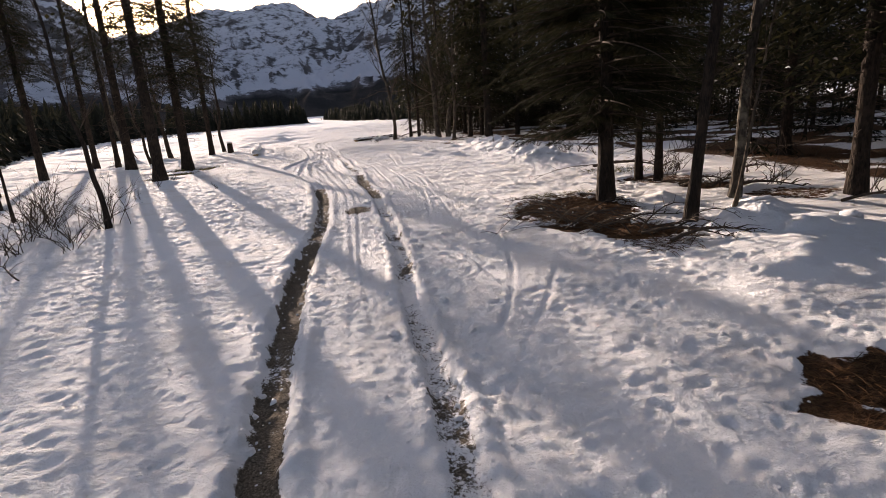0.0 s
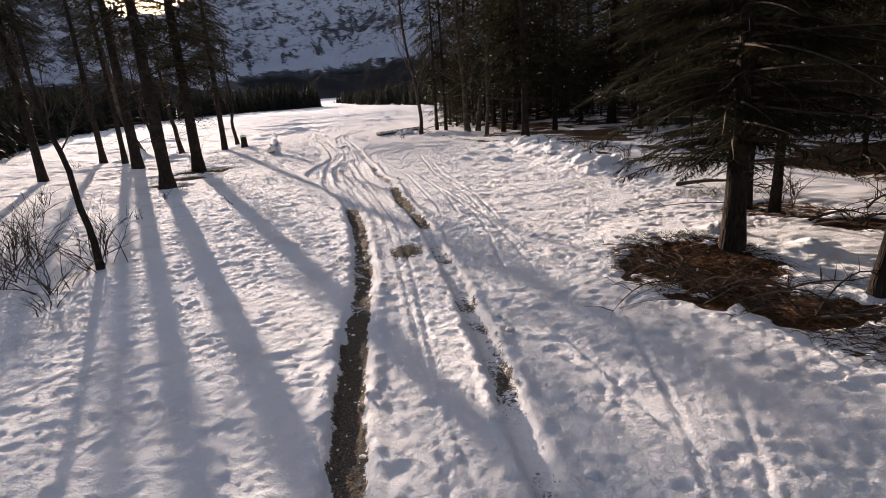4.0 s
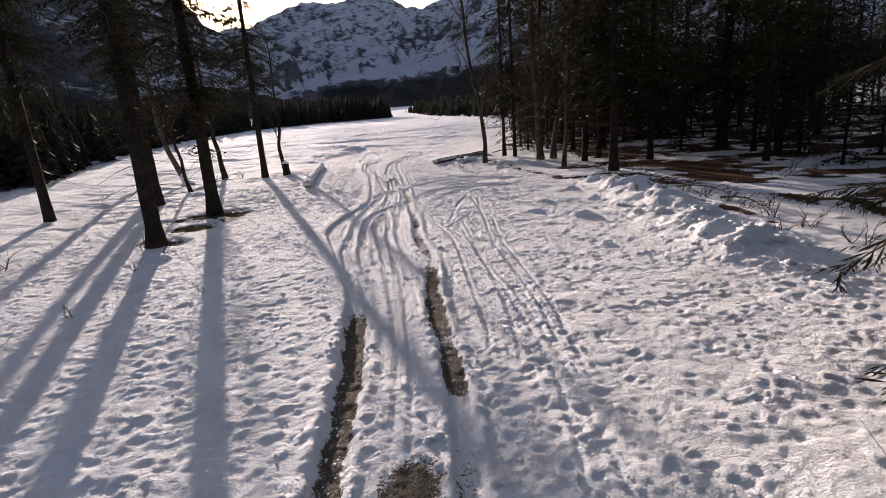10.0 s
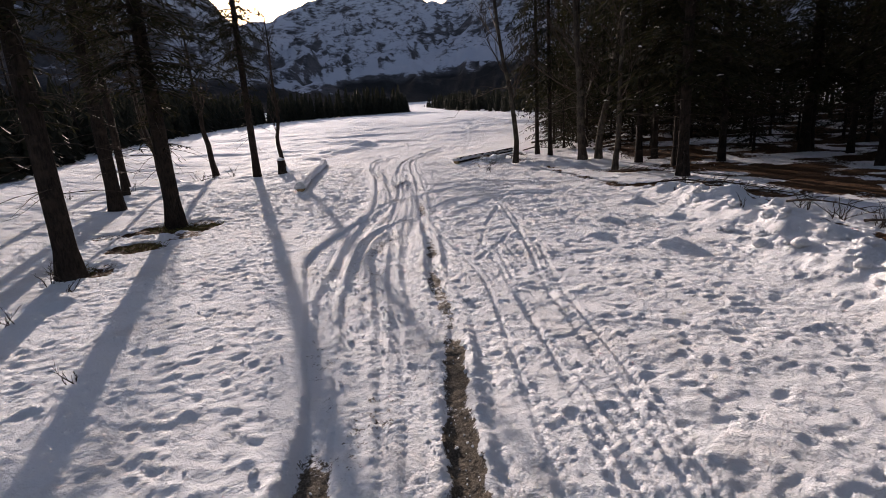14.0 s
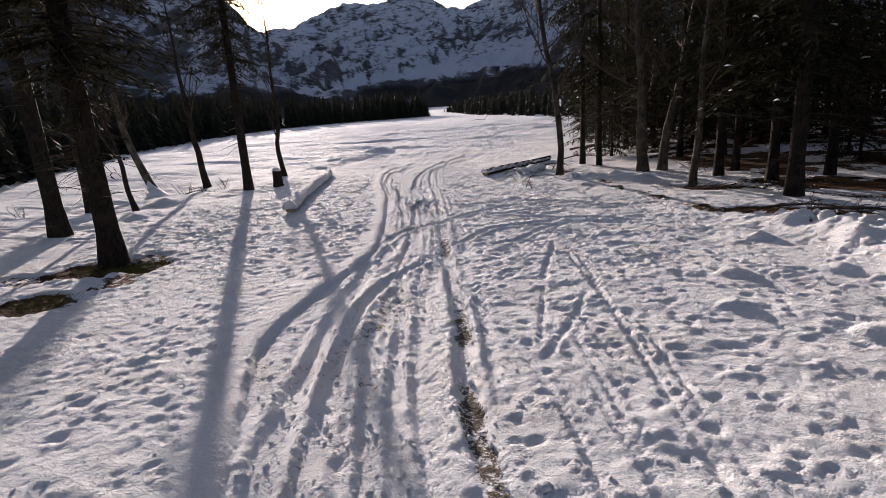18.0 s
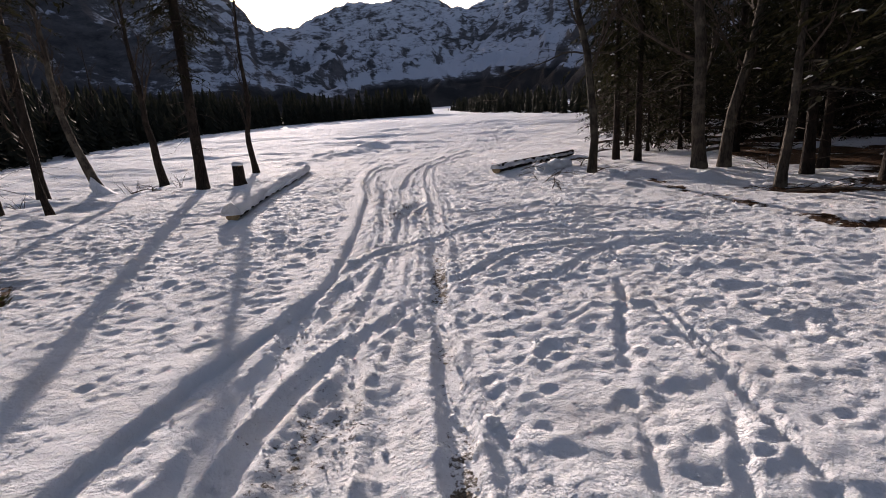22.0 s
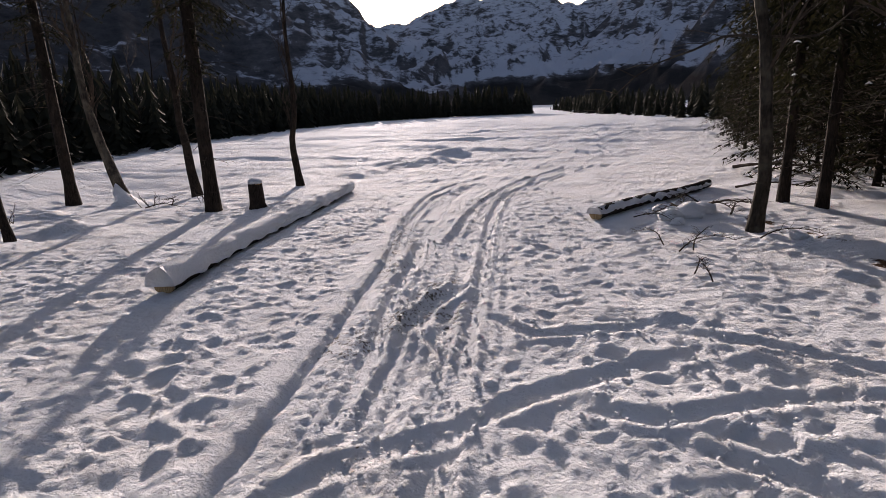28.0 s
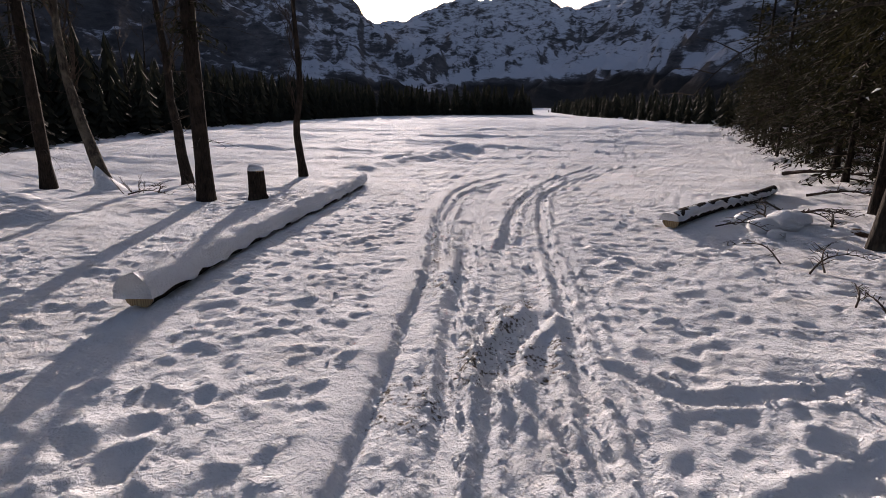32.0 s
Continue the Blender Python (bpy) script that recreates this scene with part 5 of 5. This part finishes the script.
def fallen_branch(x, y, L, a, seed, r=0.025, arch=0.12, label="bare fallen branch lying on the snow"):
    rnd = random.Random(seed)
    root = new("fallen_branch")
    root.location = (x, y, ground_z(x, y))
    V, F = [], []
    n = 8
    pts = []
    for i in range(n + 1):
        t = i / n
        pts.append(Vector((math.cos(a) * L * t + 0.05 * L * math.sin(t * 5 + seed), math.sin(a) * L * t + 0.05 * L * math.cos(t * 4 + seed), 0.03 + arch * math.sin(t * 3.1))))
    tube(V, F, pts, [r * (1 - 0.75 * i / n) for i in range(n + 1)], 5)
    part("stem", V, F, TWIG, root, smooth=True)
    V, F = [], []
    for i in range(1, n + 1):
        for _ in range(2):
            b = a + rnd.choice((-1, 1)) * rnd.uniform(0.4, 1.1)
            e = pts[i] + Vector((math.cos(b), math.sin(b), rnd.uniform(-0.1, 0.35))) * L * rnd.uniform(0.1, 0.3)
            tube(V, F, [pts[i], (pts[i] + e) / 2 + Vector((0, 0, 0.03)), e], [r * 0.4, r * 0.25, r * 0.1], 3)
    tagged(part("brushwood", V, F, TWIG, root, "thin side twigs"), kind="stuff")
    return tagged(root, label, "branch", group="fallen branches")


for i, (x, y, L, a, r) in enumerate(((-3.9, 37.2, 1.1, 0.5, 0.022), (-3.8, 37.6, 0.9, 2.4, 0.02), (-4.1, 36.9, 0.9, -2.2, 0.018), (-3.9, 37.5, 0.8, -0.6, 0.018), (-4.2, 37.3, 0.7, 1.6, 0.015), (-3.3, 40.4, 1.6, 0.2, 0.03), (-3.4, 36.8, 1.2, 1.2, 0.02), (-4.0, 33.8, 1.0, 0.9, 0.012), (-3.8, 34.0, 0.9, 1.6, 0.012), (-4.2, 34.1, 0.9, 2.2, 0.01), (-4.9, 36.0, 0.8, -0.3, 0.012), (-3.8, 32.8, 0.5, 1.3, 0.01), (-3.6, 32.6, 0.45, 1.8, 0.01), (-3.0, 35.0, 0.9, 0.4, 0.012),
                                     (-5.3, 9.3, 1.5, 2.7, 0.015), (-6.2, 9.9, 1.2, 2.9, 0.012), (3.1, 11.2, 1.2, 1.2, 0.015), (3.4, 11.5, 1.4, 2.0, 0.015), (3.9, 10.7, 1.5, 0.2, 0.02), (4.3, 10.1, 1.2, -0.5, 0.03), (4.6, 9.5, 1.2, 0.1, 0.03), (6.9, 13.6, 0.8, 0.4, 0.03),
                                     (1.4, 29.8, 1.8, -0.2, 0.03), (2.2, 29.7, 2.0, -0.4, 0.04), (0.4, 32.6, 2.0, -0.3, 0.03), (3.3, 28.8, 1.8, -0.7, 0.03), (4.1, 27.4, 1.8, -1.0, 0.03), (4.9, 25.4, 1.8, -1.3, 0.03), (-17.6, 36.4, 1.2, 2.5, 0.02), (-18.0, 35.8, 1.2, 0.4, 0.02), (9.4, 19.0, 2.5, 0.3, 0.05), (10.2, 23.5, 2.5, 2.6, 0.05), (-3.2, 45.5, 2.2, -0.2, 0.06), (0.2, 40.6, 2.5, 0.1, 0.06))):
    fallen_branch(x, y, L, a, 700 + i, r)

rnd = random.Random(313)
for i in range(26):
    f = rnd.random()
    fallen_branch(2.9 + 1.7 * f + rnd.gauss(0, 0.2), 11.4 - 1.7 * f + rnd.gauss(0, 0.35), rnd.uniform(0.6, 1.5), rnd.uniform(-0.9, 0.6) + (math.pi if rnd.random() < 0.4 else 0), 820 + i, rnd.uniform(0.006, 0.014), rnd.uniform(0.08, 0.38), "thin arching bare twig on brown needle litter")
for i, (x, y, L, a, r) in enumerate(((6.3, 13.9, 1.1, 0.2, 0.03), (6.5, 13.6, 0.9, 2.5, 0.025), (6.1, 13.5, 0.8, -0.8, 0.02), (6.9, 13.2, 1.4, -0.4, 0.04), (7.6, 14.6, 1.6, 0.5, 0.03), (8.2, 11.4, 1.5, -0.2, 0.03), (5.2, 17.4, 1.8, -0.5, 0.05), (7.0, 13.9, 0.7, 2.0, 0.02))):
    fallen_branch(x, y, L, a, 860 + i, r)
for i, (x, y, n, h) in enumerate(((6.8, 15.8, 14, 0.6), (6.4, 15.2, 10, 0.5), (6.9, 13.7, 10, 0.5), (8.0, 13.4, 9, 0.7))):
    twig_bush(x, y, n, h, 640 + i, "small dark tangled bush at the edge of the wood")
bare_tree("bare_tree", 6.73, 12.3, 12, 0.105, 45, [(0, 0, 0), (2, 0.1, 0), (5, 0.3, 0), (12, 0.6, 0)], "pale lichen-mottled leafless tree at the edge of the wood", BARK_MOTTLED, 10, 3.4, 1.0)
bare_tree("bare_sapling", 6.3, 11.3, 4.5, 0.035, 44, [(0, 0, 0), (1.2, 0.16, 0.05), (2.4, 0.38, 0.1), (4.5, 0.6, 0.1)], "slender pale leaning sapling without leaves", BARK_PALE, 7, 1.0, 0.9)


def litter(name, x, y, rx, ry, count, material, seed, lo, hi, label, upright=0.0, width=0.004):
    rnd = random.Random(seed)
    V, F = [], []
    for _ in range(count):
        a, q = rnd.uniform(0, 6.28), math.sqrt(rnd.random())
        px, py = x + math.cos(a) * q * rx, y + math.sin(a) * q * ry
        p = Vector((px, py, ground_z(px, py) + 0.012))
        b, L = rnd.uniform(0, 6.28), rnd.uniform(lo, hi)
        d = Vector((math.cos(b), math.sin(b), rnd.uniform(-0.05, 0.10) + upright)).normalized()
        tube(V, F, [p, p + d * L * 0.5 + Vector((0, 0, 0.02 * L)), p + d * L - Vector((0, 0, 0.1 * L))], [width, width * 0.8, width * 0.3], 3)
    tagged(part(name, V, F, material), label, "twig litter", kind="stuff")


litter("needle_litter", 3.6, 11.85, 1.15, 1.3, 3200, LITTER, 1, 0.04, 0.2, "brown fallen twigs and needles under the spruce")
litter("needle_litter", 4.5, 9.9, 0.6, 0.9, 500, LITTER, 2, 0.06, 0.35, "brown fallen twigs and needles under a tree")
litter("needle_litter", 5.0, 5.35, 0.75, 0.55, 700, LITTER, 3, 0.06, 0.3, "brown fallen twigs and needles on bare ground")
litter("needle_litter", 1.9, 29.8, 1.5, 0.5, 400, LITTER, 4, 0.06, 0.35, "brown fallen twigs at the edge of the wood")
litter("needle_litter", 1.2, 33.2, 1.3, 0.5, 300, LITTER, 5, 0.06, 0.35, "brown fallen twigs at the edge of the wood")
litter("grass_patch", -11.0, 25.5, 0.75, 0.5, 420, MOSS, 6, 0.05, 0.2, "yellow-green grass and moss round a trunk", 0.8)
litter("grass_patch", -10.3, 23.6, 0.55, 0.4, 260, MOSS, 10, 0.05, 0.18, "yellow-green grass and brown stalks on bare ground", 0.8)
litter("grass_patch", -10.2, 25.7, 0.5, 0.35, 240, MOSS, 11, 0.05, 0.18, "yellow-green grass and brown stalks on bare ground", 0.8)
litter("grass_patch", -10.35, 21.8, 0.45, 0.35, 220, MOSS, 7, 0.05, 0.16, "yellow-green grass and moss round a trunk", 0.8)
litter("grass_patch", 3.5, 13.15, 0.8, 0.2, 220, MOSS, 8, 0.03, 0.1, "yellow-green grass beside the bare patch", 0.8)
litter("grass_patch", 5.8, 16.4, 1.2, 0.5, 350, MOSS, 9, 0.05, 0.2, "yellow-green grass at the edge of the wood", 0.8)


def clod_mesh(seed, size):
    bm = bmesh.new()
    bmesh.ops.create_icosphere(bm, subdivisions=2, radius=size)
    off = Vector((seed * 3.1, seed * 1.7, 0))
    for v in bm.verts:
        v.co *= 1 + 0.45 * noise.noise(v.co * (1.4 / size) + off) + 0.15 * noise.noise(v.co * (4 / size) + off)
        v.co.z *= 0.7
    m = bpy.data.meshes.new("snow_clod")
    bm.to_mesh(m)
    bm.free()
    m.materials.append(SNOW_CLEAN)
    m.polygons.foreach_set("use_smooth", [True] * len(m.polygons))
    return m


CLODS = [clod_mesh(k, 0.1) for k in range(6)]
rnd = random.Random(41)
berm = curve([(4.3, 19.2), (3.8, 21.2), (3.35, 23.0), (2.95, 25.2), (2.5, 27.5), (1.7, 29.2)])
clod_places = [(-2.5, 35.1, 0.12), (7.5, 10.1, 0.15), (-4.3, 36.0, 0.2), (-4.0, 36.4, 0.24), (-4.5, 36.5, 0.17), (-3.8, 36.9, 0.2), (-4.15, 35.7, 0.12)]
for _ in range(60):
    p = berm[rnd.randrange(len(berm))]
    clod_places.append((p[0] + rnd.gauss(0, 0.45), p[1] + rnd.gauss(0, 0.4), rnd.uniform(0.05, 0.14)))
for _ in range(40):
    t = rnd.uniform(5, 34)
    line = rnd.choice((RUT_L, RUT_R))
    clod_places.append((float(np.interp(t, line[:, 1], line[:, 0])) + rnd.choice((-1, 1)) * rnd.uniform(0.18, 0.4), t, rnd.uniform(0.02, 0.06)))
for x, y, size in clod_places:
    ob = new("snow_clod", CLODS[rnd.randrange(6)])
    ob.matrix_basis = Matrix.Translation((x, y, ground_z(x, y) + size * 0.25)) @ Matrix.Rotation(rnd.uniform(0, 6.28), 4, "Z") @ Matrix.Scale(size / 0.1, 4)
    tagged(ob, "frozen clod of snow lying on the trodden snow", "snow clod", group="snow clods")


def snow_crumbs(seed):
    """Small angular lumps of frozen snow strewn over the lane, its banks and the field."""
    r = np.random.default_rng(seed)
    t = (1 + 5 ** 0.5) / 2
    ico = np.array([(-1, t, 0), (1, t, 0), (-1, -t, 0), (1, -t, 0), (0, -1, t), (0, 1, t), (0, -1, -t), (0, 1, -t), (t, 0, -1), (t, 0, 1), (-t, 0, -1), (-t, 0, 1)]) / 1.9
    tri = np.array([(0, 11, 5), (0, 5, 1), (0, 1, 7), (0, 7, 10), (0, 10, 11), (1, 5, 9), (5, 11, 4), (11, 10, 2), (10, 7, 6), (7, 1, 8), (3, 9, 4), (3, 4, 2), (3, 2, 6), (3, 6, 8), (3, 8, 9), (4, 9, 5), (2, 4, 11), (6, 2, 10), (8, 6, 7), (9, 8, 1)])
    xs, ys = [], []
    for line, w, dep, rim in RUTS[:2] + SWEEPS:
        k = int(len(line) * 9)
        i = r.integers(0, len(line) - 1, k)
        f = r.random(k)[:, None]
        p = line[i] * (1 - f) + line[i + 1] * f + r.normal(0, 1, (k, 2)) * w * 1.6
        xs.append(p[:, 0])
        ys.append(p[:, 1])
    k = 1500
    xs.append(r.uniform(-9, 4.2, k))
    ys.append(r.uniform(4, 36, k))
    k = 900
    i = r.integers(0, len(berm), k)
    xs.append(berm[i, 0] + r.normal(0, 0.5, k))
    ys.append(berm[i, 1] + r.normal(0, 0.4, k))
    x, y = np.concatenate(xs), np.concatenate(ys)
    keep = (y > 4) & (y < 40)
    x, y = x[keep], y[keep]
    k = len(x)
    size = 0.008 + 0.024 * r.random(k) ** 4
    gi, gj = np.clip(np.searchsorted(GX, x), 1, nx - 1), np.clip(np.searchsorted(GY, y), 1, ny - 1)
    z = (Z[gj, gi] + Z[gj - 1, gi - 1]) / 2 - size * 0.1
    a = r.uniform(0, 6.28, k)
    stretch = r.uniform(0.6, 1.5, (k, 1, 3)) * r.uniform(0.75, 1.25, (k, 12, 1))
    P = ico[None] * stretch * size[:, None, None]
    ca, sa = np.cos(a)[:, None], np.sin(a)[:, None]
    V = np.stack([P[..., 0] * ca - P[..., 1] * sa + x[:, None], P[..., 0] * sa + P[..., 1] * ca + y[:, None], P[..., 2] + z[:, None]], -1).reshape(-1, 3)
    F = (tri[None] + 12 * np.arange(k)[:, None, None]).reshape(-1, 3)
    tagged(part("snow_crumbs", V.tolist(), F.tolist(), SNOW_CLEAN), "small frozen lumps of snow strewn over the tracks", "snow crumbs", kind="stuff")


snow_crumbs(17)
